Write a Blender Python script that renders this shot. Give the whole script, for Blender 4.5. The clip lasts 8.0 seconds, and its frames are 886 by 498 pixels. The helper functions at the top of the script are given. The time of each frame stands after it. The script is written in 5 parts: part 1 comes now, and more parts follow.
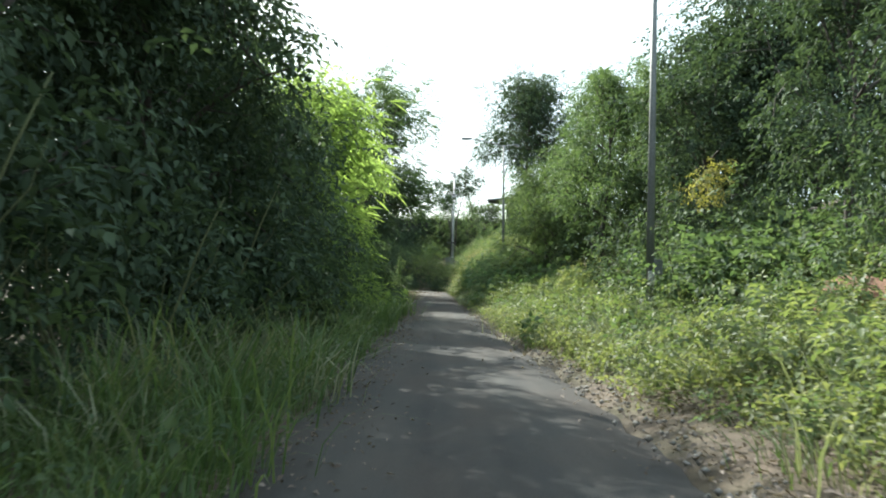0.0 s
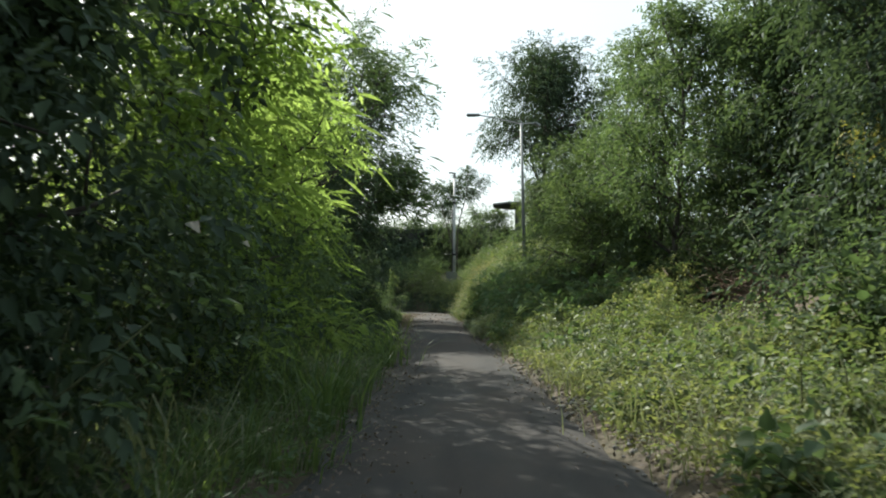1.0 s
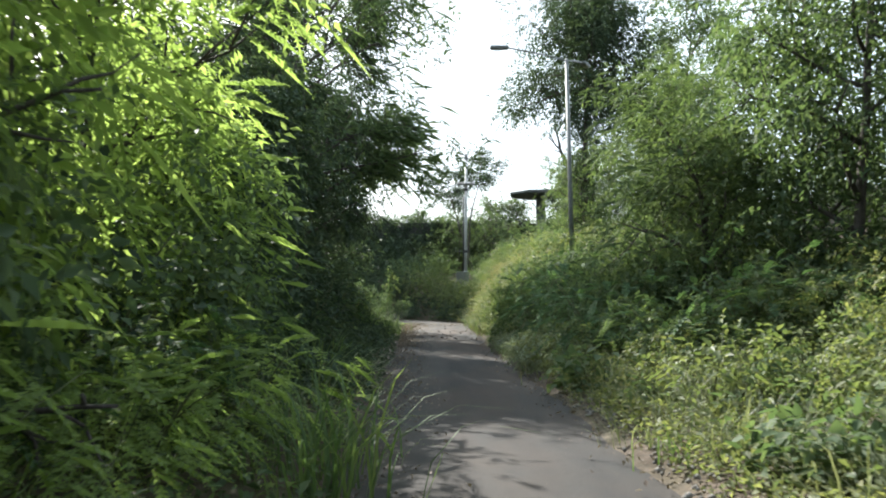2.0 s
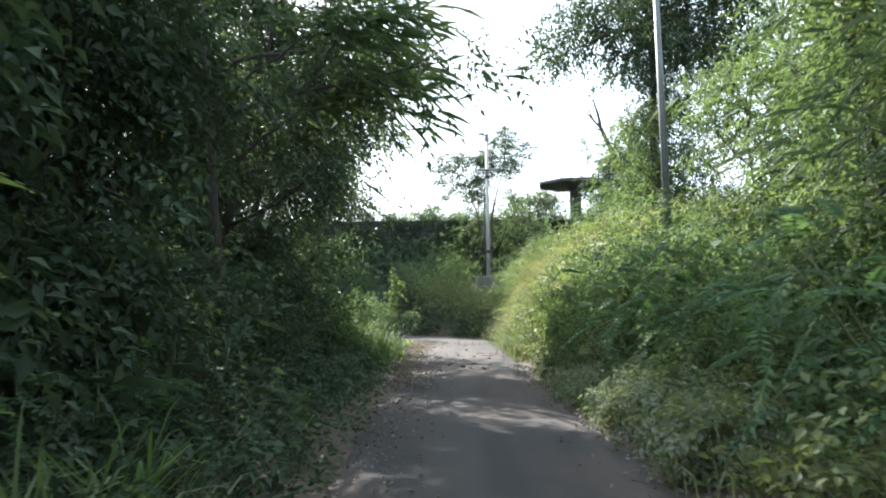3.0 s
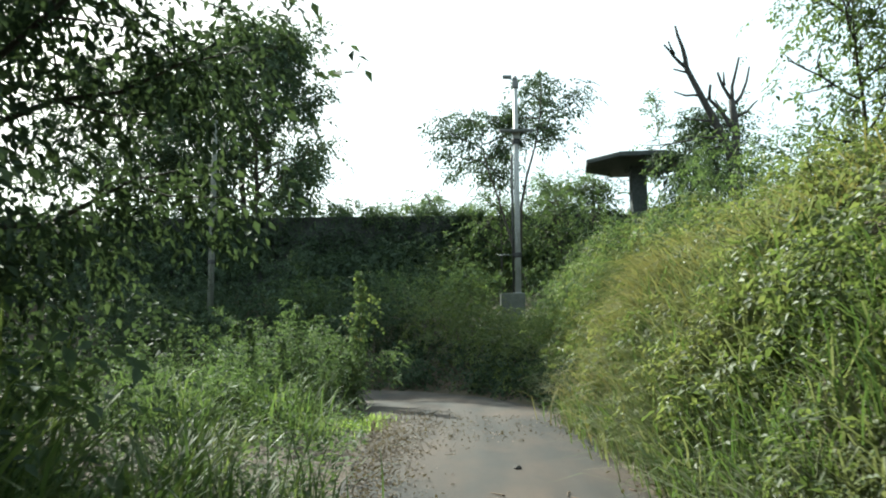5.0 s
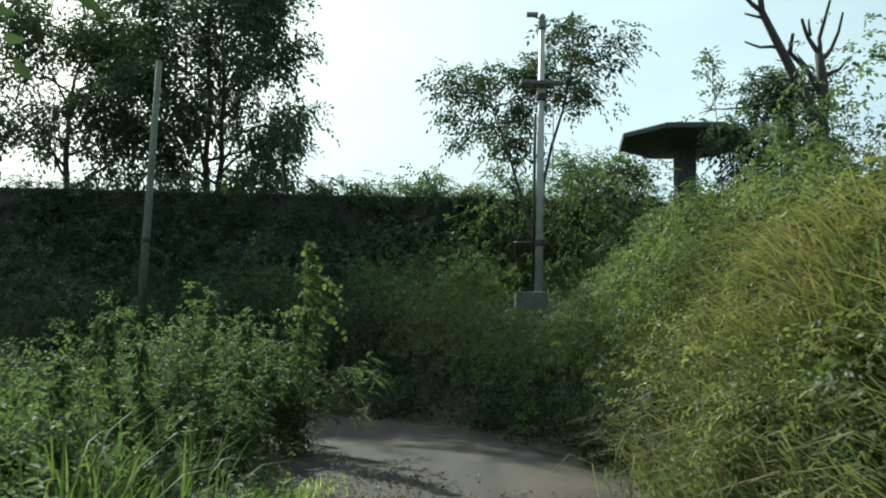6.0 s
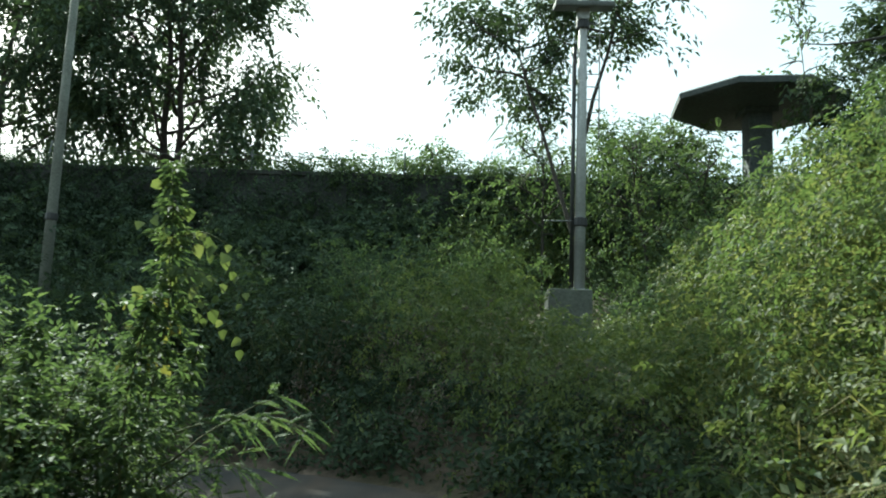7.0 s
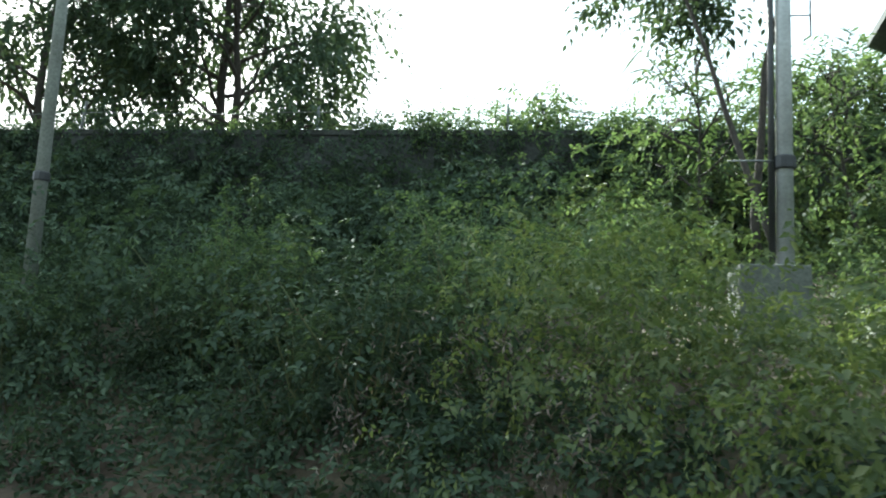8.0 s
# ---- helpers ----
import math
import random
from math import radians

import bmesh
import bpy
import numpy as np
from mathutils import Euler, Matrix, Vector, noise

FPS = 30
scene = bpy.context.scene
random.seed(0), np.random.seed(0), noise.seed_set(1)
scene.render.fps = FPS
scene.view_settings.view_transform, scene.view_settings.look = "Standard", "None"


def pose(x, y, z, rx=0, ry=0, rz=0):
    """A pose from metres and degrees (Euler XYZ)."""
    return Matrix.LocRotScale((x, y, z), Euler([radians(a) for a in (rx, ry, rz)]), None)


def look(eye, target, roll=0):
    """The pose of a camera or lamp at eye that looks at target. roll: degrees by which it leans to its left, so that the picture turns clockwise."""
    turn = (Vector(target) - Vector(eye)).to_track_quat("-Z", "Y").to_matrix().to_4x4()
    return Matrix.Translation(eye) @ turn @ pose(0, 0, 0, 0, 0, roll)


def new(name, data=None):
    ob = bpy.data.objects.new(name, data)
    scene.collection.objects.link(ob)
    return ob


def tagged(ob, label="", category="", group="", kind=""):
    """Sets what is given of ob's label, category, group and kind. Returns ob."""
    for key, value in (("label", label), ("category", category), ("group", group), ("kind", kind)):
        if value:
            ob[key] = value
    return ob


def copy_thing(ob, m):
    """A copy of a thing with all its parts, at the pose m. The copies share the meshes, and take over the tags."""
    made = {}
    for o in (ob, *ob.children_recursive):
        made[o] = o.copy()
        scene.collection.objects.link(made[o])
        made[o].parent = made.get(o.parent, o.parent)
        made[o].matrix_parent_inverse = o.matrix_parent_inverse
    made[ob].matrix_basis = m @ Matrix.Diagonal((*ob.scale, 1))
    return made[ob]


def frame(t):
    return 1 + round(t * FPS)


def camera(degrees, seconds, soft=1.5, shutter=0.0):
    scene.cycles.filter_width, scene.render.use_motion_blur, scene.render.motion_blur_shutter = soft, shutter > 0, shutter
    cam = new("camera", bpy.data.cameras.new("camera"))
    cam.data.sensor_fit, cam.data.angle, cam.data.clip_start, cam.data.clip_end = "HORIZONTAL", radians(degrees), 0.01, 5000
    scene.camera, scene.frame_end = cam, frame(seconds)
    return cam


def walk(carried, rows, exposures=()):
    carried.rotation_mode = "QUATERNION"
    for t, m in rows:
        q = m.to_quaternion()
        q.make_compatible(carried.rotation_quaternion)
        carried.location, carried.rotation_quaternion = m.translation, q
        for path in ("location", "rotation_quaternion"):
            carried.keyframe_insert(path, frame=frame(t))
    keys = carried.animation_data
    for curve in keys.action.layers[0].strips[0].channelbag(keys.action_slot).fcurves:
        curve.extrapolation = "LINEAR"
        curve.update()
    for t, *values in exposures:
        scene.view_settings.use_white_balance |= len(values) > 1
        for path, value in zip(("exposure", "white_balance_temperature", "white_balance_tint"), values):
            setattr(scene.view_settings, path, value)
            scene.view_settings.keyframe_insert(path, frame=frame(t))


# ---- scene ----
cam = camera(56.7, 8.0, soft=1.95, shutter=0.1)
METRES, EYE, TILT, LEAN, TURN = 68.0, 1.15, 0.0, 0.0, 0.0
ROWS = [
    (0.0, 0.0, 0.0, 0.0, -0.07, 2.6, -1.59),
    (0.5, -0.0017, 0.0857, 0.0016, -0.54, 3.34, -1.25),
    (1.0, -0.004, 0.1716, 0.0035, -0.24, 3.76, -0.24),
    (1.5, -0.0066, 0.2544, 0.0049, -0.26, 3.83, -0.42),
    (3.0, -0.0096, 0.4789, 0.0061, 1.26, 4.87, 0.44),
    (3.5, -0.012, 0.5456, 0.0077, 1.47, 5.08, 0.36),
    (4.0, -0.0139, 0.6083, 0.0093, 1.59, 5.26, 0.77),
    (4.5, -0.0153, 0.6661, 0.0109, 1.64, 6.41, 0.79),
    (6.0, -0.0184, 0.8237, 0.0147, 1.19, 7.34, -1.59),
    (6.5, -0.018, 0.8713, 0.016, 1.91, 8.13, -2.07),
    (7.0, -0.0181, 0.9179, 0.0172, 1.94, 8.16, -2.17),
    (7.5, -0.0207, 0.9602, 0.0184, 3.25, 8.18, -2.28),
    (8.0, -0.027, 0.9989, 0.0196, 8.76, 8.05, -2.69),
]
EXPOSURES = [(t, stops, kelvin, tint) for t, stops, kelvin, tint in (
    (0.0, 1.65, 6150, 2), (0.3, 1.05, 6250, 1), (1.0, 1.0, 6350, 5), (1.7, 1.45, 6300, 8), (2.8, 2.1, 6000, 12), (3.5, 2.2, 6000, 12), (4.0, 2.1, 6150, 6), (4.7, 1.62, 6200, 0),
    (5.8, 0.8, 6050, -6), (6.6, 0.55, 6050, -7), (7.0, 1.2, 6050, -7), (7.4, 2.0, 6000, -4), (8.0, 1.95, 5950, 0))]
walk(cam, [(t, pose(0, 0, EYE, TILT, LEAN, TURN) @ pose(METRES * x, METRES * y, METRES * z, 90 + pitch, roll, yaw)) for t, x, y, z, yaw, pitch, roll in ROWS], EXPOSURES)

# ---------------------------------------------------------------- light
SUN_AZ, SUN_EL = -34.0, 37.0  # degrees from +y to the right, and above the horizon
world = bpy.data.worlds.new("sky")
scene.world = world
world.use_nodes = True
wn, wl = world.node_tree.nodes, world.node_tree.links
wn.clear()
w_out = wn.new("ShaderNodeOutputWorld")
w_bg = wn.new("ShaderNodeBackground")
w_sky = wn.new("ShaderNodeTexSky")
w_sky.sky_type, w_sky.sun_disc = "NISHITA", False
w_sky.sun_elevation, w_sky.sun_rotation = radians(SUN_EL), radians(SUN_AZ)
w_sky.dust_density, w_sky.air_density, w_sky.ozone_density = 4.0, 1.0, 1.0
w_co = wn.new("ShaderNodeTexCoord")
w_map = wn.new("ShaderNodeMapping")
w_map.inputs["Scale"].default_value = (1.0, 1.0, 3.0)
w_noise = wn.new("ShaderNodeTexNoise")
w_noise.inputs["Scale"].default_value, w_noise.inputs["Detail"].default_value = 2.2, 6.0
w_ramp = wn.new("ShaderNodeMapRange")
w_ramp.inputs["From Min"].default_value, w_ramp.inputs["From Max"].default_value = 0.35, 0.7
w_ramp.inputs["To Min"].default_value, w_ramp.inputs["To Max"].default_value = 0.45, 0.9
w_mix = wn.new("ShaderNodeMix")
w_mix.data_type = "RGBA"
w_mix.inputs[7].default_value = (6.0, 6.9, 7.2, 1)  # thin bright cloud
wl.new(w_co.outputs["Generated"], w_map.inputs["Vector"])
wl.new(w_map.outputs[0], w_noise.inputs["Vector"])
wl.new(w_noise.outputs["Fac"], w_ramp.inputs["Value"])
wl.new(w_ramp.outputs[0], w_mix.inputs[0])
wl.new(w_sky.outputs[0], w_mix.inputs[6])
wl.new(w_mix.outputs[2], w_bg.inputs["Color"])
w_bg.inputs["Strength"].default_value = 0.092
wl.new(w_bg.outputs[0], w_out.inputs["Surface"])

sun = new("sun", bpy.data.lights.new("sun", "SUN"))
sun.data.energy, sun.data.angle, sun.data.color = 5.0, radians(0.6), (1.0, 0.95, 0.85)
az, el = radians(SUN_AZ), radians(SUN_EL)
sun.matrix_world = look((40 * math.sin(az), 40 * math.cos(az), 40 * math.tan(el)), (0, 0, 0))


# ---------------------------------------------------------------- materials
def mat(name):
    m = bpy.data.materials.new(name)
    m.use_nodes = True
    return m, m.node_tree.nodes, m.node_tree.links, m.node_tree.nodes["Principled BSDF"]


def ramp_node(nodes, stops):
    r = nodes.new("ShaderNodeValToRGB")
    while len(r.color_ramp.elements) < len(stops):
        r.color_ramp.elements.new(0.5)
    for e, (p, c) in zip(r.color_ramp.elements, stops):
        e.position, e.color = p, (*c, 1)
    return r


def noise_node(nodes, links, scale, detail=4.0, vec=None, rough=0.55):
    t = nodes.new("ShaderNodeTexNoise")
    t.inputs["Scale"].default_value, t.inputs["Detail"].default_value, t.inputs["Roughness"].default_value = scale, detail, rough
    if vec is None:
        g = nodes.new("ShaderNodeNewGeometry")
        vec = g.outputs["Position"]
    links.new(vec, t.inputs["Vector"])
    return t


def leaf_mat(name, dark, mid, light, through_light=0.45, rough=0.66, patch=0.6, gloss=0.18):
    """Leaves: each leaf its own tint, broad drifts of tint over the plant, light shining through."""
    m, n, l, p = mat(name)
    geo = n.new("ShaderNodeNewGeometry")
    big = noise_node(n, l, patch, 3.0, geo.outputs["Position"])
    mix = n.new("ShaderNodeMath")
    mix.operation = "MULTIPLY_ADD"
    mix.inputs[1].default_value = 0.55
    half = n.new("ShaderNodeMath")
    half.operation = "MULTIPLY"
    half.inputs[1].default_value = 0.5
    l.new(big.outputs["Fac"], half.inputs[0])
    l.new(geo.outputs["Random Per Island"], mix.inputs[0])
    l.new(half.outputs[0], mix.inputs[2])
    dark, mid, light = [(0.89 * c[0] + 0.06 * c[1], 0.98 * c[1], c[2] + 0.14 * c[1]) for c in (dark, mid, light)]
    r = ramp_node(n, [(0.12, dark), (0.5, mid), (0.88, light)])
    l.new(mix.outputs[0], r.inputs[0])
    l.new(r.outputs[0], p.inputs["Base Color"])
    p.inputs["Roughness"].default_value = rough
    p.inputs["Specular IOR Level"].default_value = gloss
    tr = n.new("ShaderNodeBsdfTranslucent")
    hue = n.new("ShaderNodeMix")
    hue.data_type, hue.blend_type = "RGBA", "MULTIPLY"
    hue.inputs[0].default_value = 1.0
    hue.inputs[7].default_value = (1.58, 1.62, 0.9, 1)
    l.new(r.outputs[0], hue.inputs[6])
    l.new(hue.outputs[2], tr.inputs["Color"])
    sh = n.new("ShaderNodeMixShader")
    sh.inputs[0].default_value = through_light
    l.new(p.outputs[0], sh.inputs[1])
    l.new(tr.outputs[0], sh.inputs[2])
    l.new(sh.outputs[0], n["Material Output"].inputs["Surface"])
    return m


# dark leaf colour, also stands in for shade on the verge and far bank
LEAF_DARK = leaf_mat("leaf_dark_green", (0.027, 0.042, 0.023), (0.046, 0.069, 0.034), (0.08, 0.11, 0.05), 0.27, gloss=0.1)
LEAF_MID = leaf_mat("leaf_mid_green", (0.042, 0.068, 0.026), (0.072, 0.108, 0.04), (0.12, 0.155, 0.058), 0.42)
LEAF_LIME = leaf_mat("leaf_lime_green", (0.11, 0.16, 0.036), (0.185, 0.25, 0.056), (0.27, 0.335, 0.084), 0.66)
LEAF_FROND = leaf_mat("leaflet_green", (0.04, 0.075, 0.025), (0.065, 0.12, 0.04), (0.105, 0.17, 0.055), 0.45)
LEAF_CREEPER = leaf_mat("creeper_leaf", (0.053, 0.076, 0.022), (0.1, 0.129, 0.036), (0.175, 0.19, 0.06), 0.42, 0.5, 0.35)
LEAF_WEED = leaf_mat("weed_leaf", (0.074, 0.094, 0.027), (0.133, 0.15, 0.046), (0.212, 0.205, 0.074), 0.46, 0.55, 0.3)
# pale olive leaf with the whitish sky sheen put into its colour
LEAF_PALE_SHEEN = leaf_mat("pale_sheen_olive_leaf", (0.10, 0.125, 0.06), (0.17, 0.195, 0.105), (0.27, 0.29, 0.175), 0.35, 0.6, 0.3)
LEAF_DRY = leaf_mat("dry_leaf", (0.075, 0.055, 0.038), (0.145, 0.11, 0.076), (0.25, 0.20, 0.145), 0.15, 0.8)
GRASS = leaf_mat("grass_blade", (0.045, 0.08, 0.02), (0.085, 0.13, 0.033), (0.145, 0.175, 0.05), 0.42, 0.6, 0.4)
GRASS_GOLD = leaf_mat("grass_gold_blade", (0.11, 0.105, 0.035), (0.185, 0.165, 0.06), (0.29, 0.245, 0.105), 0.4, 0.6, 0.4)
GRASS_PALE = leaf_mat("grass_pale_blade", (0.09, 0.11, 0.045), (0.15, 0.165, 0.075), (0.25, 0.25, 0.13), 0.35, 0.5, 0.4)


def bark_mat(name, a, b):
    m, n, l, p = mat(name)
    co = n.new("ShaderNodeTexCoord")
    mp = n.new("ShaderNodeMapping")
    mp.inputs["Scale"].default_value = (1, 1, 0.25)
    l.new(co.outputs["Object"], mp.inputs["Vector"])
    t = noise_node(n, l, 22.0, 6.0, mp.outputs[0], 0.7)
    r = ramp_node(n, [(0.3, a), (0.72, b)])
    l.new(t.outputs["Fac"], r.inputs[0])
    l.new(r.outputs[0], p.inputs["Base Color"])
    p.inputs["Roughness"].default_value = 0.9
    bp = n.new("ShaderNodeBump")
    bp.inputs["Strength"].default_value, bp.inputs["Distance"].default_value = 0.6, 0.02
    l.new(t.outputs["Fac"], bp.inputs["Height"])
    l.new(bp.outputs[0], p.inputs["Normal"])
    return m


BARK = bark_mat("bark_grey_brown", (0.028, 0.023, 0.019), (0.085, 0.072, 0.06))
BARK_DEAD = bark_mat("bark_dead_wood", (0.022, 0.02, 0.018), (0.066, 0.06, 0.055))
STEM = bark_mat("green_stem", (0.05, 0.06, 0.02), (0.11, 0.12, 0.05))


def solid_mat(name, a, b, rough, scale, metal=0.0, bump=0.3, dist=0.005, stain=None):
    """A surface of two tones at a fine and a broad scale."""
    m, n, l, p = mat(name)
    fine = noise_node(n, l, scale, 8.0, None, 0.7)
    r = ramp_node(n, [(0.32, a), (0.70, b)])
    l.new(fine.outputs["Fac"], r.inputs[0])
    broad = noise_node(n, l, scale * 0.06, 4.0)
    rr = ramp_node(n, [(0.38, stain or tuple(0.65 * v for v in a)), (0.6, (1, 1, 1))]) if stain else ramp_node(n, [(0.3, (0.72, 0.7, 0.68)), (0.65, (1, 1, 1))])
    l.new(broad.outputs["Fac"], rr.inputs[0])
    mx = n.new("ShaderNodeMix")
    mx.data_type, mx.blend_type = "RGBA", "MULTIPLY"
    mx.inputs[0].default_value = 1.0
    l.new(r.outputs[0], mx.inputs[6])
    l.new(rr.outputs[0], mx.inputs[7])
    l.new(mx.outputs[2], p.inputs["Base Color"])
    p.inputs["Roughness"].default_value, p.inputs["Metallic"].default_value = rough, metal
    bp = n.new("ShaderNodeBump")
    bp.inputs["Strength"].default_value, bp.inputs["Distance"].default_value = bump, dist
    l.new(fine.outputs["Fac"], bp.inputs["Height"])
    l.new(bp.outputs[0], p.inputs["Normal"])
    return m


def road_mat():
    """Worn asphalt: coarse grain, paler wheel tracks, drifts of brown dust."""
    m, n, l, p = mat("worn_asphalt")
    geo = n.new("ShaderNodeNewGeometry")
    grain = noise_node(n, l, 60.0, 8.0, geo.outputs["Position"], 0.75)
    base = ramp_node(n, [(0.3, (0.022, 0.0218, 0.0215)), (0.72, (0.058, 0.056, 0.0545))])
    l.new(grain.outputs["Fac"], base.inputs[0])
    tracks = n.new("ShaderNodeMapping")
    tracks.inputs["Scale"].default_value = (1.5, 0.06, 1.0)
    l.new(geo.outputs["Position"], tracks.inputs["Vector"])
    band = noise_node(n, l, 1.0, 3.0, tracks.outputs[0])
    band_r = ramp_node(n, [(0.35, (0.8, 0.8, 0.82)), (0.65, (1.3, 1.28, 1.24))])
    l.new(band.outputs["Fac"], band_r.inputs[0])
    mul = n.new("ShaderNodeMix")
    mul.data_type, mul.blend_type = "RGBA", "MULTIPLY"
    mul.inputs[0].default_value = 1.0
    l.new(base.outputs[0], mul.inputs[6])
    l.new(band_r.outputs[0], mul.inputs[7])
    drift = n.new("ShaderNodeMapping")
    drift.inputs["Scale"].default_value = (0.55, 0.22, 1.0)
    l.new(geo.outputs["Position"], drift.inputs["Vector"])
    dust = noise_node(n, l, 1.6, 7.0, drift.outputs[0], 0.62)
    dust_r = ramp_node(n, [(0.41, (0, 0, 0)), (0.72, (0.75, 0.75, 0.75))])
    l.new(dust.outputs["Fac"], dust_r.inputs[0])
    mix = n.new("ShaderNodeMix")
    mix.data_type = "RGBA"
    mix.inputs[7].default_value = (0.118, 0.082, 0.06, 1)
    sep = n.new("ShaderNodeSeparateXYZ")
    l.new(geo.outputs["Position"], sep.inputs[0])
    along = n.new("ShaderNodeMapRange")
    along.inputs["From Min"].default_value, along.inputs["From Max"].default_value = 28.0, 48.0
    along.inputs["To Min"].default_value, along.inputs["To Max"].default_value = 0.35, 0.8
    l.new(sep.outputs["Y"], along.inputs["Value"])
    amount = n.new("ShaderNodeMath")
    amount.operation = "MULTIPLY"
    l.new(dust_r.outputs[0], amount.inputs[0])
    l.new(along.outputs[0], amount.inputs[1])
    l.new(amount.outputs[0], mix.inputs[0])
    l.new(mul.outputs[2], mix.inputs[6])
    l.new(mix.outputs[2], p.inputs["Base Color"])
    p.inputs["Roughness"].default_value = 0.92
    p.inputs["Specular IOR Level"].default_value = 0.22
    bp = n.new("ShaderNodeBump")
    bp.inputs["Strength"].default_value, bp.inputs["Distance"].default_value = 0.7, 0.01
    l.new(grain.outputs["Fac"], bp.inputs["Height"])
    l.new(bp.outputs[0], p.inputs["Normal"])
    return m


ROAD = road_mat()
SOIL = solid_mat("red_brown_soil", (0.045, 0.033, 0.023), (0.118, 0.084, 0.059), 0.95, 9.0, bump=0.9, dist=0.03, stain=(0.66, 0.78, 0.52))
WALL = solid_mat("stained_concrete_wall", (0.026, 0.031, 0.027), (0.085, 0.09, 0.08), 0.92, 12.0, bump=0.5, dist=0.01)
CONCRETE = solid_mat("weathered_concrete", (0.20, 0.195, 0.18), (0.36, 0.355, 0.33), 0.88, 30.0, bump=0.5, dist=0.006)
TOWER = solid_mat("dark_weathered_concrete", (0.08, 0.092, 0.094), (0.16, 0.175, 0.175), 0.9, 10.0, bump=0.5, dist=0.01)
STEEL = solid_mat("galvanised_steel", (0.36, 0.37, 0.37), (0.52, 0.53, 0.53), 0.5, 25.0, metal=0.25, bump=0.1, dist=0.002)
STEEL_DARK = solid_mat("dull_grey_steel", (0.12, 0.13, 0.13), (0.22, 0.23, 0.23), 0.55, 25.0, metal=0.5, bump=0.1, dist=0.002)
BLACK = solid_mat("black_plastic", (0.015, 0.015, 0.016), (0.035, 0.035, 0.036), 0.5, 40.0, bump=0.1, dist=0.001)
STONE = solid_mat("grey_stone", (0.11, 0.105, 0.098), (0.24, 0.23, 0.215), 0.9, 60.0, bump=0.6, dist=0.004)
LEAF_YELLOW = leaf_mat("yellowing_leaf", (0.12, 0.12, 0.024), (0.19, 0.175, 0.034), (0.28, 0.24, 0.05), 0.4, 0.5, 0.5)
TWIG = bark_mat("dry_twig", (0.08, 0.05, 0.032), (0.22, 0.15, 0.10))
STONE_DARK = solid_mat("dark_stone", (0.035, 0.032, 0.03), (0.10, 0.09, 0.082), 0.9, 60.0, bump=0.6, dist=0.004)
LEAF_BANK = leaf_mat("bank_tree_leaf", (0.044, 0.068, 0.023), (0.078, 0.113, 0.036), (0.13, 0.165, 0.052), 0.43)
MOSSY = solid_mat("mossy_concrete", (0.085, 0.095, 0.075), (0.19, 0.195, 0.17), 0.92, 25.0, bump=0.5, dist=0.006)
SOIL_RED = solid_mat("red_clay", (0.11, 0.055, 0.032), (0.24, 0.13, 0.08), 0.95, 14.0, bump=0.9, dist=0.02)


# ---------------------------------------------------------------- mesh tools
def raw(name, V, F, material):
    """A mesh datablock from arrays of points and triangles."""
    me = bpy.data.meshes.new(name)
    V, F = np.asarray(V, np.float32), np.asarray(F, np.int32)
    me.vertices.add(len(V))
    me.vertices.foreach_set("co", V.ravel())
    me.loops.add(F.size)
    me.loops.foreach_set("vertex_index", F.ravel())
    me.polygons.add(len(F))
    me.polygons.foreach_set("loop_start", np.arange(0, F.size, F.shape[1], dtype=np.int32))
    me.update(calc_edges=True)
    me.materials.append(material)
    return me


def part(name, data, parent, label=""):
    ob = new(name, data)
    ob.parent = parent
    if label:
        tagged(ob, label)
    return ob


def thing(name, m, label, category, group="", kind=""):
    ob = new(name)
    ob.matrix_basis = m
    return tagged(ob, label, category, group, kind)


def unit(a):
    return a / np.maximum(np.linalg.norm(a, axis=-1, keepdims=True), 1e-9)


def join(pieces):
    V, F, k = [], [], 0
    for v, f in pieces:
        V.append(v)
        F.append(np.asarray(f) + k)
        k += len(v)
    return np.concatenate(V), np.concatenate(F)


def kites(P, D, U, L, W, fold=0.18, droop=0.15):
    """Leaves: each a folded blade of two triangles from base P along D."""
    D = unit(D)
    S = unit(np.cross(D, U))
    N = np.cross(S, D)
    L, W = np.asarray(L)[:, None], np.asarray(W)[:, None]
    mid = P + D * 0.42 * L
    V = np.stack([P, mid + S * W / 2 + N * fold * W, P + D * L - N * droop * L, mid - S * W / 2 + N * fold * W], 1).reshape(-1, 3)
    k = np.arange(len(P))[:, None] * 4
    F = np.concatenate([k + [0, 1, 2], k + [0, 2, 3]], 1).reshape(-1, 3)
    return V, F


